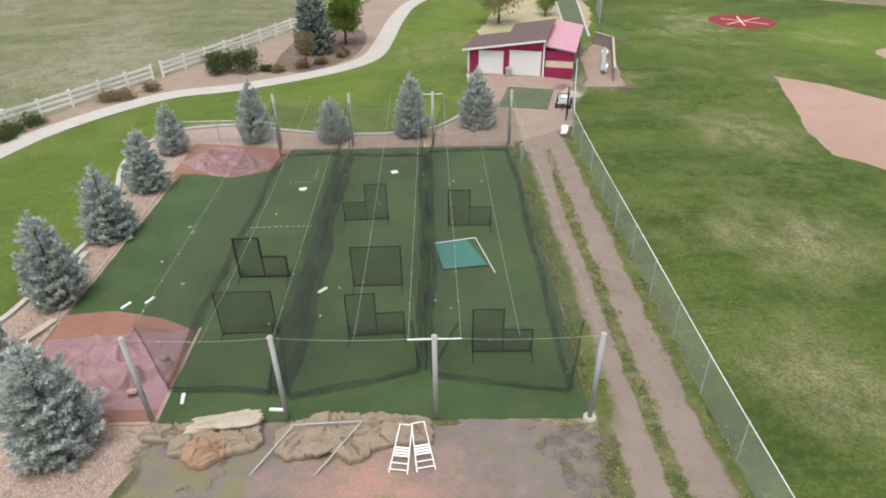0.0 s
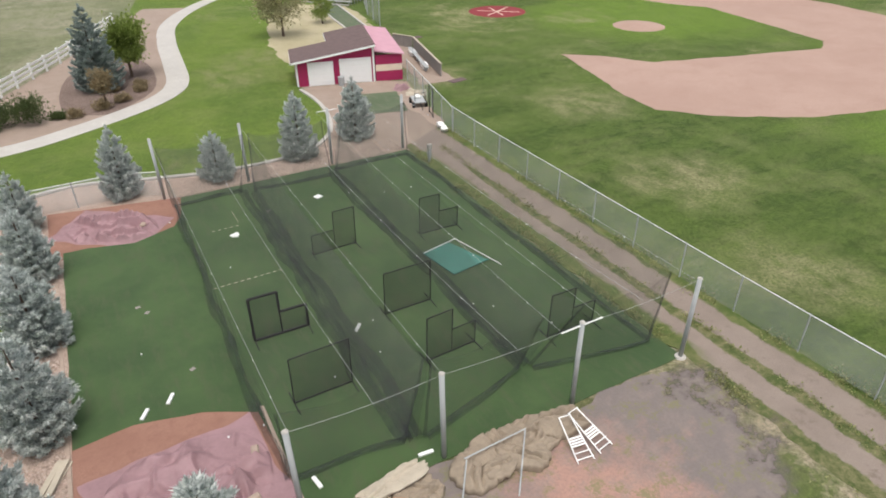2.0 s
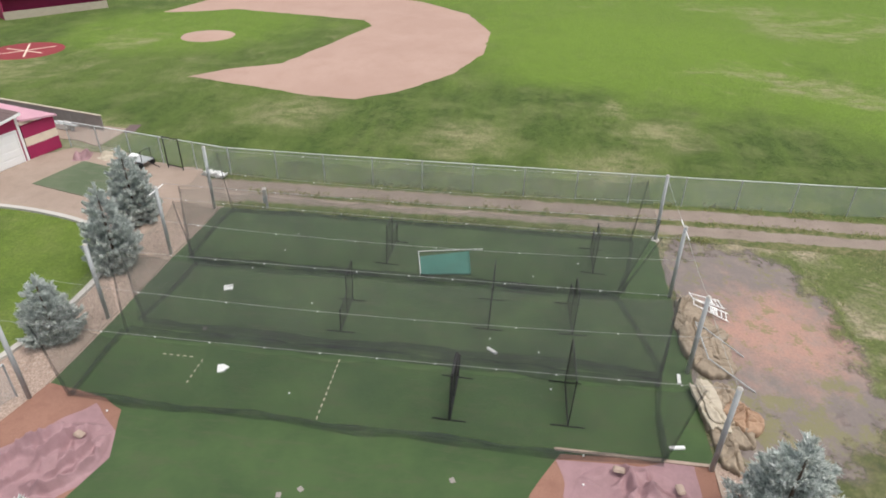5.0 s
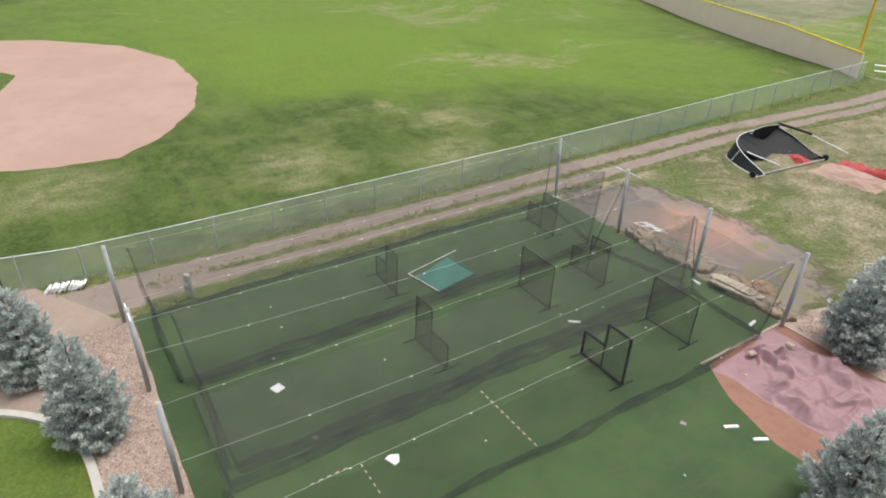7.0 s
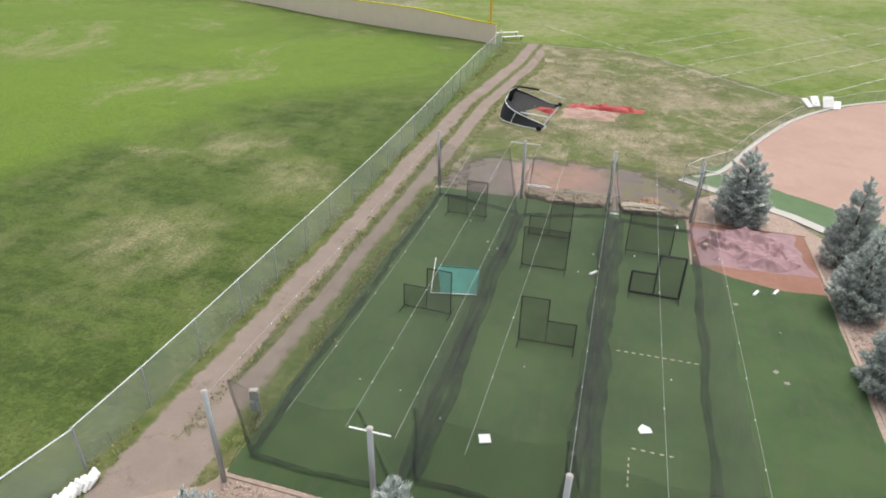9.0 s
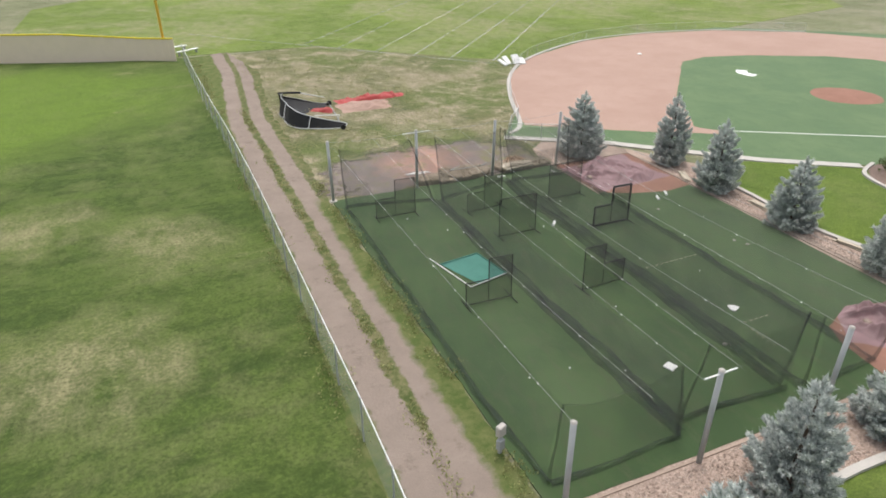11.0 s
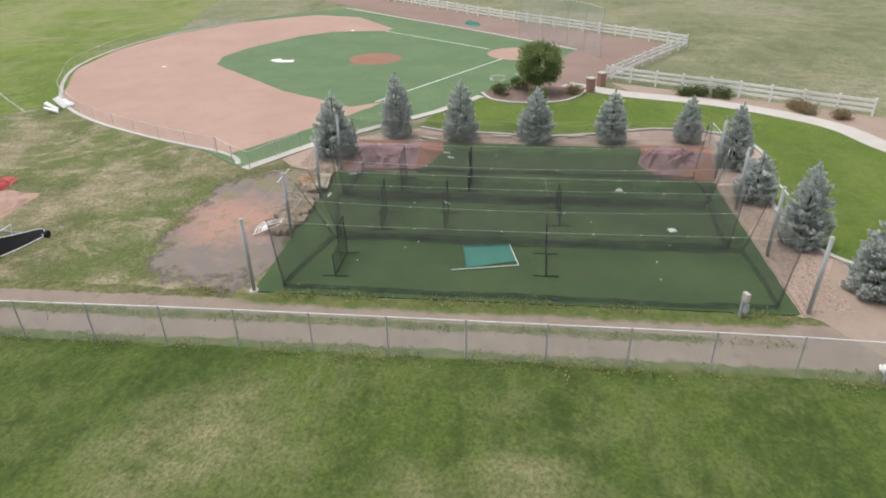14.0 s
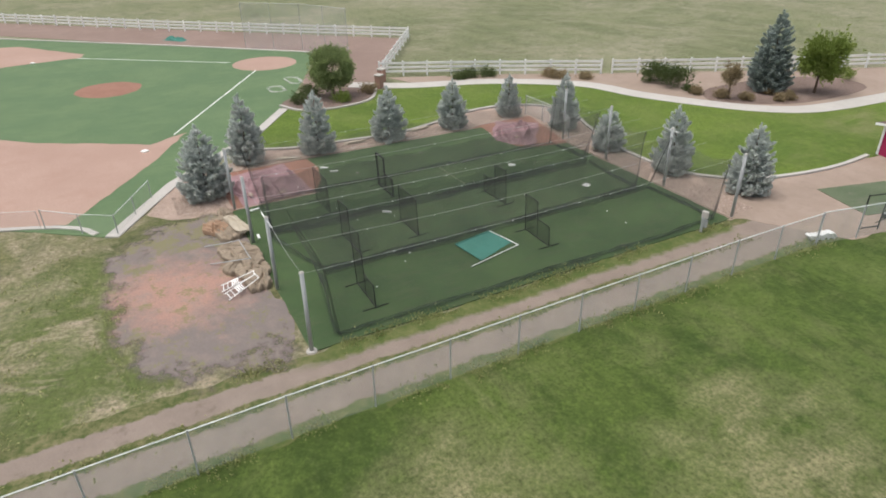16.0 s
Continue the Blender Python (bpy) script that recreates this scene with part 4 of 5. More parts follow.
# ---- tarps and mats ----
def drape(name, at, size, rot, height, mat, label, category, seed, fold=0.12, freq=1.0, n=44, box_like=3.0, z0=0.02, parent=None, twist=2.2):
    """Cloth lying in folds: an uneven outline, ridges and a thin rim on the ground."""
    m = pose(at[0], at[1], z0, 0, 0, rot)

    def fn(u, v):
        p, q = 2 * u - 1, 2 * v - 1
        r = (abs(p) ** box_like + abs(q) ** box_like) ** (1 / box_like)
        x, y = p * size[0] / 2, q * size[1] / 2
        wob = 1 + 0.16 * noise.noise((x * 0.8, y * 0.8, seed))
        ang = twist * noise.noise((x * 0.25, y * 0.25, seed + 20))
        s, t = x * math.cos(ang) + y * math.sin(ang), y * math.cos(ang) - x * math.sin(ang)
        ridge = max(0.0, 1 - 3.2 * abs(noise.noise((s * freq * 0.5, t * freq * 1.3, seed + 3))))
        small = max(0.0, 1 - 3.5 * abs(noise.noise((t * freq * 1.2, s * freq * 2.6, seed + 33))))
        body = max(0.0, 1 - r ** 4)
        rim = min(1, 4 * max(0.0, 1.02 - r))
        crease = max(0.0, 1 - 7 * abs(noise.noise((s * freq * 0.45, t * freq * 0.9, seed + 51)))) + 0.6 * max(0.0, 1 - 7 * abs(noise.noise((t * freq * 0.8, s * freq * 1.1, seed + 77))))
        z = height * body * (0.75 + 0.6 * noise.noise((x * 0.8, y * 0.8, seed + 9))) + fold * (ridge ** 1.5 + 0.4 * small ** 1.5) * rim
        z += (0.03 * noise.noise((x * 5, y * 5, seed)) - 0.55 * (fold + 0.25 * height) * crease) * rim
        return tuple(m @ Vector((x * wob, y * wob, max(0.012, z) if r < 0.97 else 0.0)))

    ob = grid_mesh(name, fn, n, n, mat, parent)
    return tagged(ob, label, category)


drape("mound_tarp", (-12.85, 18.5), (5.3, 4.3), 6, 0.12, "tarp", "faded maroon tarp crumpled over the clay mound", "tarp", 5, 0.42, 0.6, 120, 2.3, twist=0.6)
drape("mound_tarp", (-13.3, 37.5), (5.2, 3.3), -38, 0.14, "tarp", "faded maroon tarp bunched on the clay mound", "tarp", 8, 0.42, 0.75, 110, 2.0, twist=1.0)


def folded_tarp(name, at, size, rot, z0, thick, mat, label, seed, square=3.0, lines=4):
    """A thick folded sheet: an uneven rounded outline, a gently wavy top with a few creases, and a rolled edge."""
    r, seg = random.Random(seed), 84
    creases = [(r.uniform(0, math.pi), r.uniform(-0.4, 0.4), r.uniform(0.05, 0.1)) for _ in range(lines)]
    rows = [(0.04 * k, 1.0 - 0.12 * (0.04 * k) ** 4) for k in range(24)] + [(0.96, 0.84), (0.985, 0.72), (1.0, 0.5), (0.995, 0.2), (0.98, 0.0)]

    def fn(u, v):
        q, lift = rows[min(len(rows) - 1, round(v * (len(rows) - 1)))]
        a = 2 * math.pi * (u % 1.0)
        c, d = math.cos(a), math.sin(a)
        rim = 1 / (abs(c) ** square + abs(d) ** square) ** (1 / square)
        rim *= 1 + 0.22 * noise.noise((1.3 * c, 1.3 * d, seed)) + 0.13 * noise.noise((3.4 * c, 3.4 * d, seed + 3)) + 0.05 * noise.noise((11 * c, 11 * d, seed + 5))
        x, y = c * q * rim * size[0] / 2, d * q * rim * size[1] / 2
        top = thick * lift * (1 + 0.35 * noise.noise((x * 0.9, y * 0.9, seed + 6))) + 0.025 * noise.noise((x * 4, y * 4, seed)) * lift
        top += lift * 0.035 * max(0.0, 1 - 5 * abs(noise.noise((x * 1.5, y * 1.5, seed + 12)))) - lift * 0.04 * max(0.0, 1 - 6 * abs(noise.noise((x * 2.6, y * 2.6, seed + 21))))
        for turn, off, deep in creases:
            gap = x * math.cos(turn) + y * math.sin(turn) - off * size[1] + 0.12 * noise.noise((x * 2, y * 2, seed + turn))
            top += lift * deep * (0.6 * math.exp(-((gap - 0.09) / 0.07) ** 2) - 1.6 * math.exp(-(gap / 0.04) ** 2))
        return tuple(pose(at[0], at[1], z0, 0, 0, rot) @ Vector((x, y, max(0.0, top))))

    return tagged(grid_mesh(name, fn, seg, len(rows) - 1, mat, None), label, "tarp", "heaped tarps")


BURLAP = "folded tan burlap tarp heaped beside the turf"
for x, y, sx, sy, rot, z0, th, seed in ((-4.75, 14.9, 1.8, 1.6, 25, 0.01, 0.27, 14), (-3.85, 15.35, 2.2, 1.1, 8, 0.01, 0.34, 15), (-3.2, 14.65, 1.5, 1.25, -25, 0.01, 0.3, 16), (-2.45, 15.45, 1.7, 0.9, -6, 0.01, 0.26, 19),
                                        (-1.35, 15.1, 1.8, 1.15, -12, 0.01, 0.34, 17), (-2.3, 14.9, 1.2, 1.0, 20, 0.02, 0.24, 18), (-4.1, 14.7, 1.5, 1.0, 40, 0.2, 0.14, 25), (-2.9, 15.15, 1.4, 0.9, -10, 0.24, 0.12, 26)):
    folded_tarp("burlap_tarp", (x, y), (sx, sy), rot, z0, th, "burlap", BURLAP, seed, 2.6)
for x, y, sx, sy, rot, z0, th, seed in ((-9.2, 15.35, 2.0, 0.75, 6, 0.01, 0.22, 21), (-8.55, 14.75, 1.2, 0.9, 0, 0.01, 0.24, 22), (-6.8, 15.0, 1.4, 1.2, 24, 0.01, 0.28, 23), (-7.9, 15.3, 1.7, 1.1, 8, 0.01, 0.26, 24)):
    folded_tarp("burlap_tarp", (x, y), (sx, sy), rot, z0, th, "burlap", "tan burlap tarp heaped beside the turf", seed, 2.8)
folded_tarp("canvas_mat", (-7.45, 15.6), (2.4, 0.72), 9, 0.26, 0.12, "canvas", "pale folded canvas mat on the burlap", 31, 7.0, 2)
folded_tarp("canvas_mat", (-7.3, 15.5), (2.1, 0.6), 5, 0.38, 0.08, "canvas", "pale folded canvas mat on the burlap", 33, 7.0, 1)
folded_tarp("orange_tarp", (-7.75, 14.5), (1.5, 1.15), 22, 0.02, 0.34, "rust", "orange-brown tarp piece on the heap", 37, 2.4, 5)
for x, y, rot in ((-11.2, 17.2, 10), (-12.2, 17.0, 60), (-10.7, 19.0, 80), (-11.8, 36.7, 70)):
    ob = part("tarp_weight", box((0.38, 0.26, 0.12), (x, y, 0.24), (0, 0, rot), 0.05), "timber")
    tagged(ob, "pinkish tan sandbag weight lying on the tarp", "sandbag", "tarp weights")
for a, b in (((-6.2, 13.6, 0.03), (-5.1, 15.1, 0.5)), ((-4.2, 13.5, 0.03), (-2.85, 15.15, 0.56)), ((-5.15, 15.15, 0.53), (-2.8, 15.2, 0.56))):
    tagged(part("loose_pipe", tube(a, b, 0.026, 8), "steel"), "grey metal pipe resting on the burlap heap", "pipe", "loose pipes")


def white_frame(x, y, z, rot):
    """Two rails that close in towards a top bar, a band of slats and two rungs near the foot."""
    thing = holder("white_ladder_frame", "white slatted ladder-like frame leaning on tarps", "ladder frame", "ladder frames", pose(x, y, z, 19, 0, rot))
    wide = lambda t: 0.29 - 0.09 * t
    for k in (-1, 1):
        part("rail", tube((k * wide(0), 0, 0), (k * wide(1), 1.62, 0), 0.022, 8), "white", thing)
    for t in (0.07, 0.2, 0.99):
        part("rung", tube((-wide(t) - 0.03, 1.62 * t, 0.012), (wide(t) + 0.03, 1.62 * t, 0.012), 0.02, 8), "white", thing)
    for t in (0.34, 0.395, 0.45, 0.505):
        part("slat", box((2 * wide(t), 0.055, 0.02), (0, 1.62 * t, 0.03), bevel=0.005), "white", thing)


white_frame(-1.6, 13.5, 0.04, -9)
white_frame(-0.72, 13.55, 0.07, 10)

# ---- kit by the lane ----
pedestal = holder("power_pedestal", "grey utility pedestal with two meter boxes", "utility box", "", pose(5.15, 36.7, 0, 0, 0, 20))
part("stand", box((0.12, 0.12, 0.9), (0, 0, 0.45), bevel=0.01), "steel", pedestal)
part("meter_box", box((0.32, 0.2, 0.4), (0.05, 0.05, 1.0), bevel=0.03), "concrete", pedestal)
part("lower_box", box((0.24, 0.18, 0.4), (0.1, 0.1, 0.5), bevel=0.02), "steel", pedestal)


def base_row(a, c, n, seed):
    """White bases leaning on one another in a short row by the fence."""
    r = random.Random(seed)
    turn = math.degrees(math.atan2(c[1] - a[1], c[0] - a[0]))
    for i in range(n):
        k = i / (n - 1)
        x, y = a[0] + (c[0] - a[0]) * k + r.uniform(-0.06, 0.06), a[1] + (c[1] - a[1]) * k + r.uniform(-0.06, 0.06)
        ob = part("square_bag", box((0.09, 0.4, 0.4), (x, y, 0.17), (r.uniform(-9, 9), 42 + r.uniform(-14, 14), turn + r.uniform(-9, 9)), 0.02), "white")
        tagged(ob, "white rubber base leaning in a row by the fence", "base", "stacked bases")


base_row((8.85, 42.1), (8.5, 40.75), 13, 3)
for i, (x, y, w, tilt) in enumerate(((-21.2, -11.9, 0.7, 62), (-21.9, -12.3, 0.9, 50), (-22.9, -12.1, 1.1, 40), (-23.6, -12.0, 0.8, 66))):
    slab = part("landing_mat", box((w * 0.8, 0.14, 1.1), (x, y, 0.06 + 0.55 * math.cos(math.radians(tilt))), (tilt, 0, 35 - 14 * i), 0.03), "white")
    tagged(slab, "white padded mat tipped over beside the clay", "mat", "tipped white mats")


# ---- portable batting backstop and dirt by the lane ----
def backstop():
    """A folded wedge: two skirted wings that drop from a tall back to a low nose."""
    thing = holder("batting_backstop", "collapsed portable batting backstop with black skirt", "batting backstop")
    near = spline([(0.4, 2.5), (1.7, 2.15), (2.9, 1.65), (3.75, 1.05), (4.2, 0.0), (4.25, -1.5)], 6)
    back = spline([(4.25, -1.75), (4.3, -3.2), (3.95, -4.4)], 6)
    far = spline([(3.85, -4.55), (2.6, -4.85), (1.2, -4.6), (-0.2, -4.2)], 6)

    def wing(line, h0, h1, lean, seed):
        def at(u, v):
            k = u * (len(line) - 1)
            i = min(int(k), len(line) - 2)
            p = np.array(line[i]) + (np.array(line[i + 1]) - np.array(line[i])) * (k - i)
            fold = 0.05 * noise.noise((u * 14, v * 1.5, seed)) * math.sin(math.pi * v)
            return (p[0] - lean[0] * v + fold, p[1] - lean[1] * v + fold, 0.03 + (h0 + (h1 - h0) * min(1, u * 1.25) ** 0.8) * v)
        return at

    sides = [(wing(near, 0.2, 1.3, (0.32, 0.3), 3.0), (0.0, 0.42, 1.0)), (wing(back, 1.3, 1.35, (0.3, 0.0), 5.0), (0.0, 1.0)), (wing(far, 1.35, 0.25, (-0.1, -0.15), 7.0), (0.0, 0.6, 1.0))]
    for at, posts in sides:
        grid_mesh("skirt", at, 40, 6, "black", thing)
        for v in (0.02, 1.02):
            part("frame_bar", wire([at(t, v) for t in np.linspace(0, 1, 18)], 0.032, 6), "bright_steel" if at is sides[0][0] else "cable", thing)
        for t in posts:
            part("upright", tube(at(t, 0), at(t, 1.02), 0.032, 6), "bright_steel" if at is sides[0][0] else "black", thing)

    def hood(u, v):
        p, q = np.array(sides[0][0](0.45 + 0.5 * u, 0.98)), np.array(sides[2][0](0.95 - 0.9 * u, 0.9))
        m = p + (q - p) * v
        return (m[0], m[1], m[2] - 0.75 * math.sin(math.pi * v) + 0.1 * noise.noise((u * 6, v * 4, 4)))

    grid_mesh("collapsed_hood", hood, 24, 12, "black", thing)
    part("rolled_flap", wire([(3.95, -4.65, 1.38), (2.9, -5.2, 1.2), (1.9, -5.8, 0.95)], 0.09, 8), "black", thing)
    part("strut", tube((2.2, -5.65, 1.03), (-0.4, -6.85, 0.06), 0.04, 8), "bright_steel", thing)
    part("strut", tube((2.3, 1.1, 0.85), (0.2, 0.5, 0.5), 0.04, 8), "bright_steel", thing)
    part("strut", tube((0.2, 0.5, 0.5), (0.35, 0.5, 0.03), 0.03, 8), "bright_steel", thing)
    part("axle_bar", tube((0.5, 2.55, 0.1), (-0.2, -4.2, 0.1), 0.05, 8), "cable", thing)
    for x, y in ((0.55, 2.72), (-0.2, -4.3)):
        part("wheel", tube((x, y - 0.06, 0.2), (x, y + 0.06, 0.2), 0.2, 14), "black", thing)
    for k in range(5):
        part("clamp", box((0.1, 0.12, 0.14), (4.22 - 0.07 * k, -1.6 + 0.02 * k, 0.25 + 0.24 * k), (0, 20, 10 * k), 0.02), "bright_steel", thing)


backstop()
drape("red_tarp_strip", (-4.2, -5.0), (6.2, 1.3), 2, 0.25, "red_tarp", "strip of bright red vinyl tarp on dirt", "tarp", 51, 0.22, 1.0, 40, 2.6)
drape("red_tarp_strip", (0.8, -2.9), (2.0, 1.0), -40, 0.2, "red_tarp", "scrap of red tarp inside the backstop", "tarp", 57, 0.15, 1.2, 24, 2.2)
drape("dirt_mound", (-2.9, -2.9), (4.4, 2.8), 0, 0.4, "infield", "low heap of pinkish infield dirt", "dirt pile", 61, 0.05, 1.2, 36, 2.0, 0.0)


# ---- equipment shed and dugout ----
def shed():
    thing = holder("equipment_shed", "maroon equipment shed with white trim and brown shingle roof", "shed", "", pose(2.85, 55.95, 0, 0, 0, -15.4))
    w, lo, hi = 6.6, 2.02, 3.02

    def panel(name, pts, mat, thick, label=""):
        bm = bmesh.new()
        f = bm.faces.new([bm.verts.new(p) for p in pts])
        n = f.normal.copy() if f.normal.length else Vector((0, -1, 0))
        bm.normal_update()
        n = f.normal.copy()
        top = bmesh.ops.extrude_face_region(bm, geom=[f])
        bmesh.ops.translate(bm, verts=[v for v in top["geom"] if isinstance(v, bmesh.types.BMVert)], vec=n * thick)
        return part(name, bm, mat, thing, label)

    panel("front_wall", [(0, 0, 0), (w, 0, 0), (w, 0, hi), (0, 0, lo)], "maroon", -0.12)
    rise, mid, deep, step = (hi - lo) / w, 4.0, 7.3, 3.2
    top = lambda x: lo + rise * x
    panel("back_wall", [(0, mid, 0), (0, mid, lo), (step, mid, top(step)), (step, mid, 0)], "maroon", -0.12)
    panel("back_wall", [(step, deep, 0), (step, deep, top(step)), (w, deep, hi), (w, deep, 0)], "maroon", -0.12)
    panel("side_wall", [(0, 0.12, 0), (0, 0.12, lo), (0, mid - 0.12, lo), (0, mid - 0.12, 0)], "maroon", -0.12)
    panel("side_wall", [(step, mid, 0), (step, mid, top(step)), (step, deep - 0.12, top(step)), (step, deep - 0.12, 0)], "maroon", -0.12)
    panel("side_wall", [(w, 0.12, 0), (w, deep - 0.12, 0), (w, deep - 0.12, hi), (w, 0.12, hi)], "maroon", -0.12)
    tilt = -math.degrees(math.atan(rise))
    for x0, x1, y0, y1 in ((-0.35, w + 0.1, -0.4, mid + 0.25), (step - 0.2, w + 0.1, mid + 0.25, deep + 0.3)):
        roof = panel("roof", [(x0, y0, top(x0) + 0.03), (x1, y0, top(x1) + 0.03), (x1, y1, top(x1) + 0.03), (x0, y1, top(x0) + 0.03)], "shingle", 0.1, "brown asphalt shingle roof")
        rows = round((x1 - x0) / 0.32)
        for k in range(rows):
            x = x0 + (x1 - x0) * (k + 0.5) / rows
            part("shingle_course", box(((x1 - x0) / rows + 0.06, y1 - y0 - 0.02, 0.018), (x, (y0 + y1) / 2, top(x) + 0.145), (0, tilt + 2.0, 0)), "shingle", roof)
    part("fascia", box((0.05, deep - mid, 0.16), (step - 0.22, (mid + deep) / 2 + 0.28, top(step) + 0.02)), "white", thing)
    part("fascia", box((step + 0.3, 0.04, 0.14), (step / 2 - 0.2, mid + 0.27, top(step / 2) + 0.03), (0, tilt, 0)), "white", thing)
    slope = -math.degrees(math.atan(rise))
    part("fascia", box((w + 0.5, 0.04, 0.16), (w / 2 - 0.12, -0.43, (lo + hi) / 2 + 0.05), (0, slope, 0)), "white", thing)
    part("fascia", box((0.04, mid + 0.65, 0.16), (-0.38, mid / 2 - 0.08, lo - 0.02)), "white", thing)
    for x, h in ((0.07, lo - 0.1), (w - 0.07, hi - 0.1)):
        part("corner_board", box((0.16, 0.05, h), (x, -0.028, h / 2)), "white", thing)
    for x0, x1, h in ((1.1, 3.0, 1.82), (3.75, 6.2, 1.95)):
        door = part("garage_door", box((x1 - x0, 0.06, h), ((x0 + x1) / 2, -0.04, h / 2 + 0.02)), "white", thing, "white panelled garage door")
        for k in range(4):
            part("door_panel", box((x1 - x0 - 0.14, 0.03, h / 4 - 0.07), ((x0 + x1) / 2, -0.08, h * (k + 0.5) / 4 + 0.02), bevel=0.01), "white", door)
        for x in (x0 - 0.06, x1 + 0.06):
            part("door_trim", box((0.12, 0.08, h + 0.1), (x, -0.045, h / 2 + 0.05)), "white", thing)
        part("door_trim", box((x1 - x0 + 0.24, 0.08, 0.12), ((x0 + x1) / 2, -0.046, h + 0.1)), "white", thing)
    return thing


shed()


def dugout():
    thing = holder("dugout", "maroon dugout with a cream band and faded red roof", "dugout", "", pose(9.28, 54.15, 0, 0, 0, -15.4))
    w, d = 2.3, 9.5
    for z0, z1, mat in ((0, 0.85, "maroon"), (0.85, 1.4, "cream"), (1.4, 2.2, "maroon")):
        part("end_wall", box((w, 0.16, z1 - z0), (w / 2 + 0.02, 0.08, (z0 + z1) / 2)), mat, thing, "cream painted band" if mat == "cream" else "")
    part("rear_wall", box((0.16, d - 0.2, 2.2), (0.12, d / 2 + 0.14, 1.1)), "maroon", thing)
    part("far_wall", box((w, 0.16, 2.2), (w / 2 + 0.02, d, 1.1)), "maroon", thing)
    part("roof", box((w + 0.3, d + 0.4, 0.1), (w / 2 + 0.05, d / 2, 2.42), (0, 9, 0)), "pink", thing, "faded red sheet roof")
    part("bench", box((0.4, d - 1, 0.08), (0.5, d / 2, 0.45)), "timber", thing)
    for k in range(3):
        part("roof_post", tube((w - 0.1, 0.4 + 4.3 * k, 0), (w - 0.1, 0.4 + 4.3 * k, 2.2), 0.05, 8), "steel", thing)


dugout()
for a, b, h, mat, lab in (((14.75, 52.5), (17.1, 62.5), 1.15, "grey", "grey-brown boarded dugout rail wall with a pale cap"), ((17.05, 62.65), (15.9, 64.8), 1.15, "grey", "short grey-brown return wall of the dugout")):
    ln = math.dist(a, b)
    wall_thing = holder("dugout_wall", lab, "wall", "", pose((a[0] + b[0]) / 2, (a[1] + b[1]) / 2, 0, 0, 0, math.degrees(math.atan2(b[1] - a[1], b[0] - a[0]))))
    n = round(ln / 1.5)
    for i in range(n):
        part("panel", box((ln / n - 0.02, 0.1, h - 0.06), (-ln / 2 + (i + 0.5) * ln / n, 0, (h - 0.06) / 2), bevel=0.01), mat, wall_thing)
    part("cap", box((ln, 0.2, 0.07), (0, 0, h - 0.02), bevel=0.01), "canvas", wall_thing)
sheet("dugout_floor", [(12.0, 51.2), (15.4, 51.0), (17.0, 62.5), (15.9, 64.8), (13.6, 60), (12.9, 53.5)], 0.02, "yard", "bare brown dirt floor by the dugout", "bare ground", 0, 0.2)
bench = holder("player_bench", "long grey metal bench with white buckets beside it", "bench", "", pose(15.2, 57.8, 0, 0, 0, 75.5))
part("seat", box((7.5, 0.35, 0.06), (0, 0, 0.45)), "steel", bench)
for x in (-3.2, 0, 3.2):
    part("leg", box((0.06, 0.3, 0.43), (x, 0, 0.215)), "steel", bench)
for x, y in ((14.75, 55.7), (15.85, 60.2)):
    thing = holder("white_cooler", "large white cooler box", "cooler", "coolers", pose(x, y, 0.02, 0, 0, 75))
    part("body", box((1.2, 0.55, 0.34), (0, 0, 0.17), bevel=0.04), "white", thing)
    part("lid", box((1.24, 0.6, 0.08), (0, 0, 0.38), bevel=0.03), "white", thing)
sheet("bullpen_strip", [(13.9, 68), (15.9, 67.6), (18.6, 88), (16.0, 88)], 0.02, "mat_green", "green turf strip between pale edge boards", "artificial turf")
for a, b in (((13.8, 68), (15.9, 88)), ((16.0, 67.6), (18.7, 88))):
    strip("strip_border", [a, b], 0.25, -0.02, 0.1, "concrete", "pale board along the turf strip", "edging", 0)
for x, y, rot in ((15.4, 50.8, 10), (19.2, 66.3, 15)):
    tagged(part("dark_mat", box((1.6, 0.8, 0.03), (x, y, 0.025), (0, 0, rot)), "shingle"), "dark grey mat on grass by the dugout", "mat", "dugout mats")


def cart():
    thing = holder("field_cart", "dark field cart loaded with a white tank", "cart", "", pose(9.6, 46.9, 0.0, 0, 0, 75))
    part("deck", box((1.7, 0.9, 0.08), (0, 0, 0.42), bevel=0.01), "steel", thing)
    part("tank", box((0.55, 0.45, 0.22), (0.3, 0, 0.57), bevel=0.08), "white", thing, "white plastic tank")
    for x in (-0.6, 0.6):
        for y in (-0.5, 0.5):
            part("wheel", tube((x, y - 0.07, 0.22), (x, y + 0.07, 0.22), 0.22, 14), "black", thing)
    part("drawbar", tube((-0.85, 0, 0.42), (-1.7, 0, 0.15), 0.03, 6), "black", thing)
    for y in (-0.4, 0.4):
        part("rail_post", tube((-0.75, y, 0.45), (-0.75, y, 1.15), 0.025, 6), "black", thing)
    part("handle_bar", tube((-0.75, -0.4, 1.15), (-0.75, 0.4, 1.15), 0.025, 6), "black", thing)


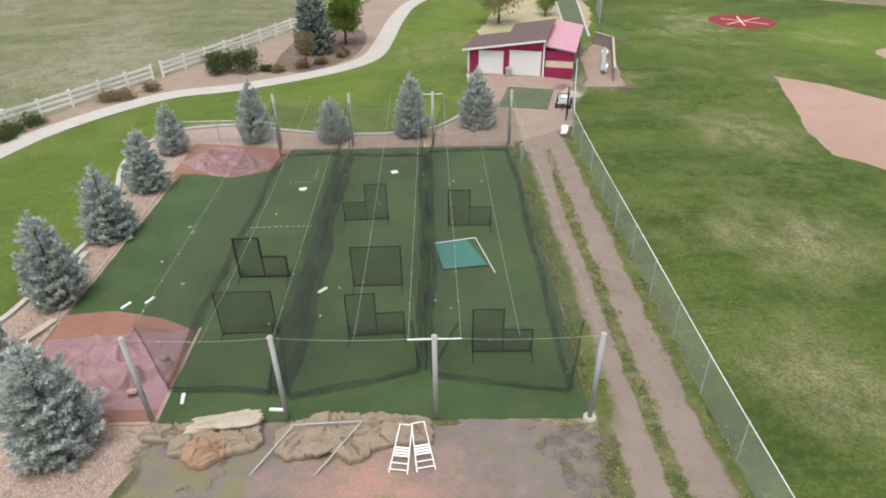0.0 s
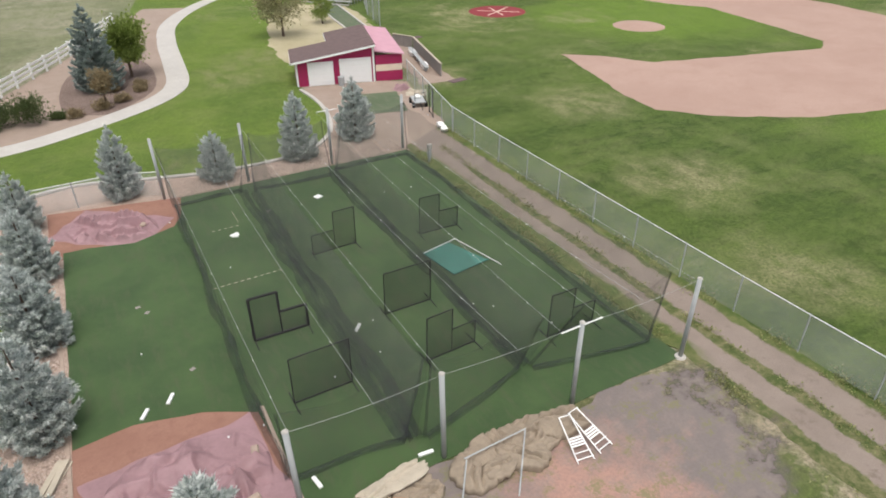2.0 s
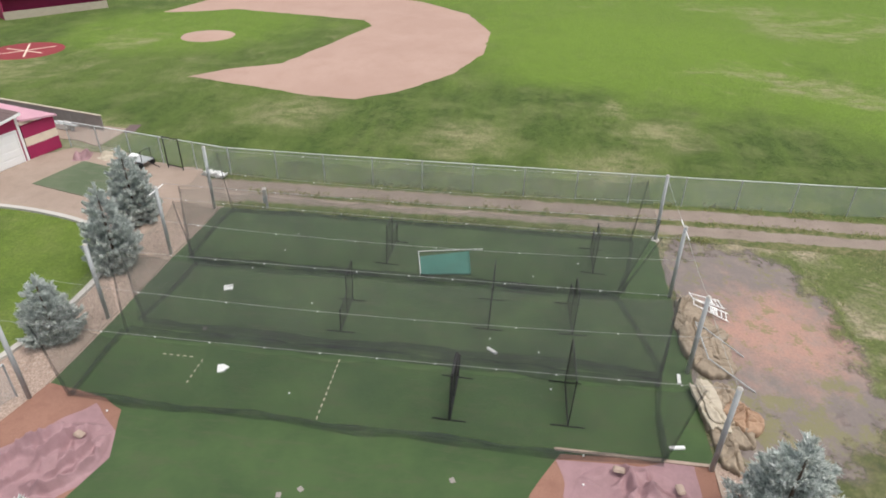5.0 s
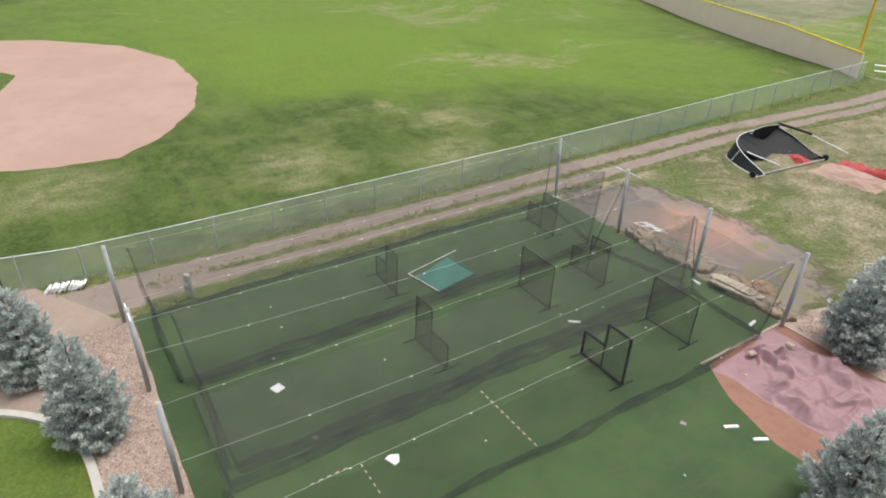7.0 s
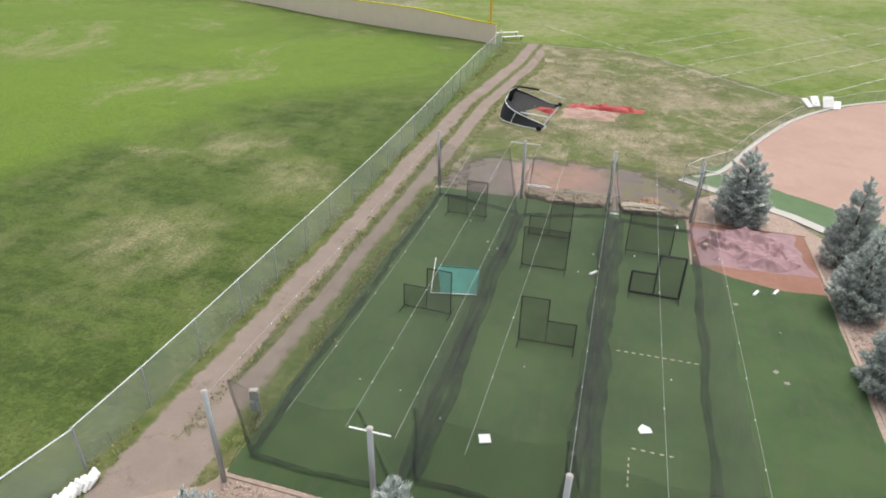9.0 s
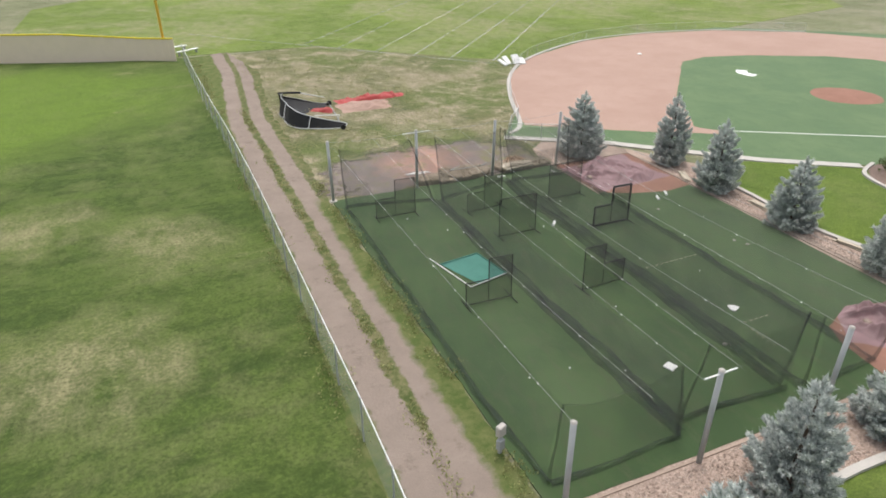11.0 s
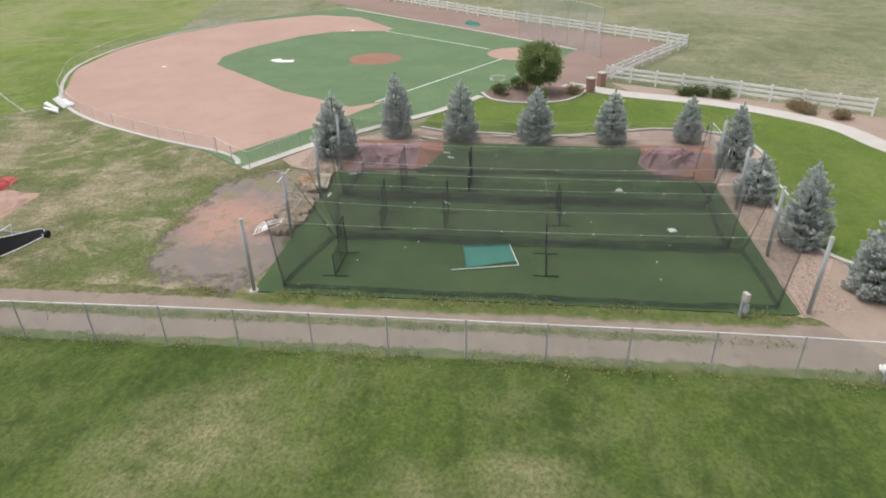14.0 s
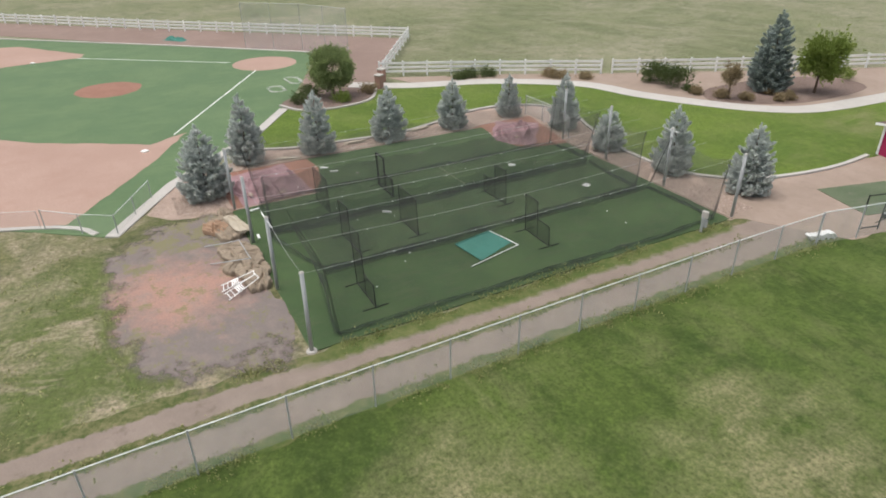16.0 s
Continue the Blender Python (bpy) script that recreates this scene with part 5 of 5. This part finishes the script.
cart()
gate = holder("fence_gate", "tall dark gate frame standing in the fence", "gate", "", pose(9.35, 44.3, 0, 0, 0, 75))
for x in (-0.6, 0.6):
    part("gate_post", tube((x, 0, 0), (x, 0, 2.1), 0.035, 8), "black", gate)
part("cross_bar", tube((-0.6, 0, 2.05), (0.6, 0, 2.05), 0.03, 8), "black", gate)
part("cross_bar", tube((-0.6, 0, 0.2), (0.6, 0, 0.2), 0.035, 8), "black", gate)
tagged(part("green_mat", box((3.7, 4.8, 0.03), (7.1, 48.8, 0.03), (0, 0, -15)), "mat_green"), "worn green turf mat on the yard", "mat")
drape("red_tarp_bundle", (10.2, 51.2), (1.5, 1.1), 20, 0.35, "tarp", "crumpled faded red tarp bundle", "tarp", 71, 0.2, 1.4, 24, 2.2)
drape("grey_tarp_bundle", (10.6, 49.3), (1.6, 1.0), -30, 0.3, "canvas", "crumpled pale tarp bundle by the fence", "tarp", 77, 0.2, 1.4, 24, 2.2)
can = holder("trash_can", "grey trash can between the garage doors", "trash can", "", pose(6.25, 54.55, 0.012))
part("body", tube((0, 0, 0), (0, 0, 0.7), 0.24, 14, 0.28), "steel", can)
part("lid", tube((0, 0, 0.7), (0, 0, 0.78), 0.3, 14, 0.2), "steel", can)


def bleachers(x, y, rot, wide=13.0, rows=7):
    thing = holder("bleachers", "grey metal bleachers with rows of benches", "bleachers", "bleachers", pose(x, y, 0, 0, 0, rot))
    for i in range(rows):
        part("seat_plank", box((wide, 0.3, 0.05), (0, 0.75 * i, 0.45 + 0.32 * i)), "steel", thing)
        part("foot_plank", box((wide, 0.3, 0.05), (0, 0.75 * i - 0.35, 0.12 + 0.32 * i)), "concrete", thing)
    for x in (-0.46 * wide, -0.15 * wide, 0.15 * wide, 0.46 * wide):
        bm = bmesh.new()
        for i in range(rows):
            bm_tube(bm, (x, 0.75 * i, 0), (x, 0.75 * i, 0.43 + 0.32 * i), 0.04, 6)
        bm_tube(bm, (x, 0, 0.4), (x, 0.75 * (rows - 1), 0.43 + 0.32 * (rows - 1)), 0.04, 6)
        part("support", bm, "steel", thing)


bleachers(17.6, 89.0, -53, 7.5, 7)
bleachers(-66.5, -58.5, 100, 6.5, 4)

# marks on the ball fields
for a, b in (((-2.2, -1.4), (2.6, 1.5)), ((-1.8, 1.6), (2.2, -1.8)), ((-0.6, -2.2), (0.4, 2.4))):
    strip("circle_mark", [HOME + np.array(a), HOME + np.array(b)], 0.16, 0.0, 0.022 + 0.001 * abs(a[0]), "cream", "pale plain mark painted on the maroon circle", "field mark", 0)
for x, y, w, d in ((-35.4, 25.5, 1.7, 1.1), (-37.9, 27.9, 2.2, 1.0)):
    ring = [(x - w / 2, y - d / 2), (x + w / 2, y - d / 2), (x + w / 2, y + d / 2), (x - w / 2, y + d / 2)]
    strip("turf_mark", ring, 0.35, 0.0, 0.012, "chalk", "plain white mark painted on turf", "field mark", 4, True)
strip("turf_mark", [(-42.9, 0.2), (-42.0, 1.2), (-42.2, 2.6)], 1.1, 0.0, 0.011, "white", "plain white mark painted on turf", "field mark", 3)
for x, y in ((-23.2, 12.6), (-38.4, -10.6), (-60.8, 5.0)):
    tagged(part("square_bag", box((0.42, 0.42, 0.09), (x, y, 0.06), (0, 0, 32), 0.02), "white"), "white square base on the clay", "base", "field bases")
drape("teal_tarp", (-66.5, 21.0), (3.2, 1.4), 40, 0.3, "teal", "folded teal tarp at the turf edge", "tarp", 91, 0.2, 1.0, 24, 2.4)

# timber edging of the clay pens
for a, b in (((-9.95, 16.0), (-9.95, 21.0)), ((-16.1, 15.85), (-10.1, 15.85)), ((-16.05, 16.0), (-15.98, 36.0)), ((-9.6, 39.55), (4.9, 39.4))):
    strip("edging_board", [a, b], 0.09 if a[0] > 0 or b[0] > 0 else 0.13, -0.02, 0.05, "timber", "weathered timber board edging the turf", "edging", 0)

# planks lying along the kerb
for x, y, rot in ((-17.5, 31.6, 96), (-17.2, 26.2, 84), (-16.4, 20.9, 60)):
    thing = holder("plank_stack", "grey weathered planks stacked along the kerb", "planks", "plank stacks", pose(x, y, 0.0, 0, 0, rot))
    for k in range(3):
        part("plank", box((1.7 - 0.15 * k, 0.2, 0.05), (0.06 * k, 0.24 * (k % 2), 0.04 + 0.055 * k), (0, 0, 3 * k), 0.008), "canvas", thing)

# wall and far dugout behind the east home plate
back = holder("backstop_wall", "pale low wall behind home plate", "wall", "", pose(40.1, 89.0, 0, 0, 0, -18))
for k in range(9):
    part("panel", box((1.43, 0.15, 1.0), (-5.8 + 1.45 * k, 0, 0.5), bevel=0.01), "canvas", back)
part("cap", box((13.2, 0.24, 0.08), (0, 0, 1.03)), "concrete", back)
far = holder("dugout", "far maroon dugout with a faded red roof", "dugout", "", pose(46.6, 85.2, 0, 0, 0, -37))
part("rear_wall", box((12, 0.16, 2.3), (6, 2.3, 1.15)), "maroon", far)
part("side_wall", box((0.16, 2.3, 2.3), (0.1, 1.1, 1.15)), "maroon", far)
part("side_wall", box((0.16, 2.3, 2.3), (11.9, 1.1, 1.15)), "maroon", far)
part("front_wall", box((12, 0.14, 0.9), (6, 0, 0.45)), "canvas", far)
part("roof", box((12.4, 2.9, 0.1), (6, 1.2, 2.38), (-5, 0, 0)), "pink", far)


# ---- trees and plants ----
def needles(rng, pts, dirs, size, spread, n, slim=0.3):
    """Many slim blades round the given points, along their directions."""
    k = len(pts)
    p = np.repeat(pts, n, 0) + rng.normal(0, spread, (k * n, 3))
    d = np.repeat(dirs, n, 0) + rng.normal(0, 0.55, (k * n, 3))
    d /= np.linalg.norm(d, axis=1)[:, None]
    s = np.cross(d, rng.normal(0, 1, (k * n, 3)))
    s /= np.linalg.norm(s, axis=1)[:, None]
    ln = size * rng.uniform(0.6, 1.3, (k * n, 1))
    v = np.stack([p - s * ln * slim, p + s * ln * slim, p + d * ln], 1).reshape(-1, 3)
    return v, np.arange(len(v)).reshape(-1, 3)


def quick_mesh(name, v, f, mat):
    me = bpy.data.meshes.new(name)
    me.from_pydata(v.tolist(), [], f.tolist())
    me.materials.append(M[mat])
    return me


def spruce_crown(seed, height, radius, mat):
    """Tiers of boughs; each is a flat fan of side twigs that droops and then lifts at its tip."""
    rng = np.random.default_rng(seed)
    pts, dirs = [], []
    tiers = int(height * 3.6)
    for i in range(tiers):
        t = i / tiers
        reach = radius * (1 - t) ** 0.56 * (0.82 + 0.18 * math.sin(min(1, t * 5) * math.pi / 2)) * (0.55 + 0.45 * min(1, (1 - t) * 4)) + 0.05
        many = max(5, int(10 * (1 - t) + 4))
        first = rng.uniform(0, 2 * math.pi)
        for j in range(many):
            a = first + 2 * math.pi * (j + rng.uniform(-0.35, 0.35)) / many
            z = 0.16 + (height - 0.3) * (t + rng.uniform(-0.45, 0.45) / tiers)
            r = reach * rng.uniform(0.76, 1.2)
            out = np.array([math.cos(a), math.sin(a), 0.0])
            cross = np.array([-out[1], out[0], 0])
            m = max(3, int(r / 0.09))
            for q in range(m):
                s = 0.3 + 0.7 * (q + 1) / m
                fan = (0.3 * r * (1.1 - s) + 0.04) if s > 0.5 else 0.14 * r
                height_at = z - 0.2 * r * s + 0.36 * r * s ** 3
                for k in range(3):
                    side = fan * rng.uniform(-1, 1)
                    pts.append(out * (r * s + 0.3 * abs(side)) + cross * side + np.array([0, 0, height_at + rng.normal(0, 0.02)]))
                    dirs.append(out + cross * side / max(fan, 0.03) * 0.8 + np.array([0, 0, 0.3 + 0.7 * t]))
    for q in range(14):
        pts.append(np.array([0, 0, height - 0.035 * q]))
        dirs.append(np.array([0, 0, 1.0]))
    v, f = needles(rng, np.array(pts), np.array(dirs), 0.16, 0.03, 8, 0.2)
    v[:, 2] = np.maximum(v[:, 2], 0.04)
    return quick_mesh("crown", v, f, mat)


def spruce(x, y, h, r, crown, base, turn, label):
    thing = holder("spruce_tree", label, "tree", "spruces", pose(x, y, 0, 0, 0, turn))
    part("trunk", tube((0, 0, -0.05), (0, 0, h * 0.9), 0.09, 8, 0.02), "bark", thing)
    c = new("crown", crown)
    c.parent = thing
    c.scale = (r / base[1], r / base[1], h / base[0])


CROWNS = [spruce_crown(s, 4.0, 1.5, "spruce") for s in (1, 2, 3)]
FAT = spruce_crown(7, 3.0, 1.3, "spruce")
SP = "blue-grey spruce with dense needles standing in gravel"
for i, (x, y, h, r) in enumerate(((-12.7, 15.0, 4.4, 1.5), (-17.3, 18.5, 4.6, 1.2), (-16.7, 23.3, 4.3, 1.25), (-16.7, 28.7, 3.9, 1.3), (-16.8, 34.1, 3.7, 1.2), (-17.2, 39.5, 3.3, 1.0), (-12.2, 41.2, 4.25, 1.1),
                                  (-7.0, 41.0, 2.95, 1.1), (-1.7, 41.5, 4.3, 1.2), (2.8, 43.1, 4.15, 1.3))):
    spruce(x, y, h, r, FAT if i == 7 else CROWNS[i % 3], (3.0, 1.3) if i == 7 else (4.0, 1.5), 47 * i, SP)
spruce(-11.6, 63.6, 6.8, 1.9, spruce_crown(12, 6.5, 1.9, "dark_spruce"), (6.5, 1.9), 20, "tall dark blue-green spruce in the mulch bed")


def leafy(name, x, y, h, r, mat, label, seed, category="tree", trunk=True, n=900, leaf=0.13, flat=1.0, low=None, even=False):
    """Trunk and limbs with a crown of many small leaves in uneven clumps."""
    rng = np.random.default_rng(seed)
    thing = holder(name, label, category, "", pose(x, y, 0))
    base = (h * 0.18 if low is None else low) if trunk else 0.0
    mid = np.array([0, 0, base + (h - base) * 0.5])
    clumps = []
    for i in range(int(16 + r * 12) * (2 if even else 1)):
        d = rng.normal(0, 1, 3)
        d /= np.linalg.norm(d)
        clumps.append(mid + d * np.array([r, r, (h - base) * 0.5 * flat]) * (rng.uniform(0.68, 0.84) if even else rng.uniform(0.45, 0.95)))
    if trunk:
        part("trunk", tube((0, 0, -0.05), (0, 0, h * 0.55), 0.02 * h + 0.04, 8, 0.03), "bark", thing)
        for c in clumps[:9]:
            part("limb", tube((0, 0, base + 0.1 * (c[2] % 1)), tuple(c), 0.035, 6, 0.01), "bark", thing)
    per = max(4, n // len(clumps))
    pts = np.concatenate([c + rng.normal(0, (0.13 if even else 0.24) * r, (per, 3)) for c in clumps])
    pts[:, 2] = np.clip(pts[:, 2], 0.05, None)
    dirs = pts - mid + np.array([0, 0, 0.4])
    v, f = needles(rng, pts, dirs, leaf, 0.05, 4)
    v[:, 2] = np.maximum(v[:, 2], 0.03)
    ob = new("crown" if trunk else "foliage", quick_mesh("crown", v, f, mat))
    ob.parent = thing
    return thing


leafy("round_tree", -30.1, 29.3, 4.5, 1.95, "leaf", "round dark green tree in the planting bed", 21, n=9000, leaf=0.14, low=0.7, even=True)
leafy("small_tree", -8.9, 66.4, 5.0, 1.6, "bright_leaf", "small bright green tree by the footpath", 22, n=4500, leaf=0.18, low=1.4)
leafy("small_tree", -11.6, 58.6, 3.1, 0.75, "tan_leaf", "small yellow-brown tree in the mulch", 23, n=900, low=1.2)
leafy("hillside_tree", 7.3, 74.3, 6.2, 2.4, "olive_leaf", "sparse olive green tree on the slope", 24, n=2600, leaf=0.2, low=1.6)
leafy("hillside_tree", 13.1, 78.0, 3.6, 1.2, "bright_leaf", "young yellow-green tree on the slope", 25, n=900, leaf=0.16)
for i, (x, y, h, r, mat) in enumerate(((-19.1, 57.3, 1.75, 1.2, "shrub"), (-16.9, 57.8, 1.85, 1.35, "shrub"), (-29.2, 25.9, 0.9, 0.8, "shrub"), (-28.0, 29.3, 0.8, 0.7, "bright_leaf"), (-29.6, 32.4, 0.8, 0.8, "tan_leaf"),
                                       (-31.4, 27.6, 0.9, 0.9, "shrub"), (-29.9, 42.2, 0.7, 0.8, "shrub"), (-29.9, 43.6, 0.7, 0.8, "shrub"), (-29.2, 45.0, 0.7, 0.8, "shrub"), (-26.0, 50.2, 0.6, 0.8, "tan_leaf"), (-24.9, 50.6, 0.6, 0.8, "tan_leaf"),
                                       (-23.4, 52.5, 0.6, 0.7, "tan_leaf"), (-15.0, 57.6, 0.5, 0.5, "shrub"), (-13.9, 57.2, 0.6, 0.55, "tan_leaf"), (-12.0, 58.2, 0.6, 0.6, "tan_leaf"), (-10.4, 59.4, 0.55, 0.5, "tan_leaf"), (-8.9, 61.6, 0.5, 0.45, "tan_leaf"),
                                       (-8.6, 62.6, 0.6, 0.5, "tan_leaf"), (-10.6, 73.4, 0.9, 0.8, "bright_leaf"), (-10.8, 62.6, 0.5, 0.4, "tan_leaf"))):
    leafy("shrub", x, y, h, r, mat, {"shrub": "low rounded green shrub in gravel", "leaf": "low dark green shrub in gravel", "tan_leaf": "low brownish shrub in the bed", "bright_leaf": "low bright green shrub in the bed"}[mat],
          60 + i, "shrub", False, 420 if h < 1 else 1500, 0.12, 0.9)


def tufts():
    """Taller grass along the fence, in the lane and over the rough ground."""
    rng = np.random.default_rng(5)
    spots = [np.stack([8.95 + rng.normal(0, 0.3, 1500), rng.uniform(-28, 42, 1500)], 1),
             np.stack([7.0 + rng.normal(0, 0.16, 600), rng.uniform(-6, 40, 600)], 1),
             np.stack([5.05 + rng.normal(0, 0.2, 700), rng.uniform(12, 38.5, 700)], 1),
             np.stack([rng.uniform(-9, 5, 1200), rng.uniform(-26, 9.5, 1200)], 1)]
    xy = np.concatenate(spots)
    keep = np.array([noise.noise((a * 0.5, b * 0.5, 3)) > -0.15 for a, b in xy])
    xy = xy[keep]
    pts = np.concatenate([xy, np.full((len(xy), 1), 0.01)], 1)
    v, f = needles(rng, pts, np.tile([0, 0, 0.6], (len(pts), 1)), 0.1, 0.09, 7)
    v[:, 2] = np.maximum(v[:, 2], 0.0)
    ob = new("grass_tufts", quick_mesh("grass_tufts", v, f, "tuft"))
    tagged(ob, "uneven grass tufts along fence and lane", "grass", kind="stuff")


tufts()


def pebbles():
    """Loose stones in the gravel bed."""
    rng = np.random.default_rng(9)
    xy = np.concatenate([np.stack([rng.uniform(-17.6, -16, 2200), rng.uniform(18, 36, 2200)], 1), np.stack([rng.uniform(-9, 4.6, 2600), rng.uniform(39.6, 41.6, 2600)], 1),
                         np.stack([rng.uniform(-13.6, -10.4, 900), rng.uniform(13, 15.6, 900)], 1)])
    c = np.concatenate([xy, np.full((len(xy), 1), 0.02)], 1)
    unit = np.array([[1, 0, 0], [0, 1, 0], [-1, 0, 0], [0, -1, 0], [0, 0, 0.8]])
    s = rng.uniform(0.025, 0.07, (len(c), 1, 1))
    v = (c[:, None] + unit[None] * s * rng.uniform(0.6, 1.3, (len(c), 5, 1))).reshape(-1, 3)
    f = (np.array([[0, 1, 4], [1, 2, 4], [2, 3, 4], [3, 0, 4]])[None] + 5 * np.arange(len(c))[:, None, None]).reshape(-1, 3)
    m = Nodes("loose_stone", 0.9, spec=0.2)
    m.color(m.mix(m.rand(), (0.3, 0.225, 0.185), (0.52, 0.42, 0.355)))
    M["stone"] = m.mat
    tagged(new("gravel_stones", quick_mesh("gravel_stones", v, f, "stone")), "loose pinkish stones in the gravel bed", "gravel", kind="stuff")


pebbles()
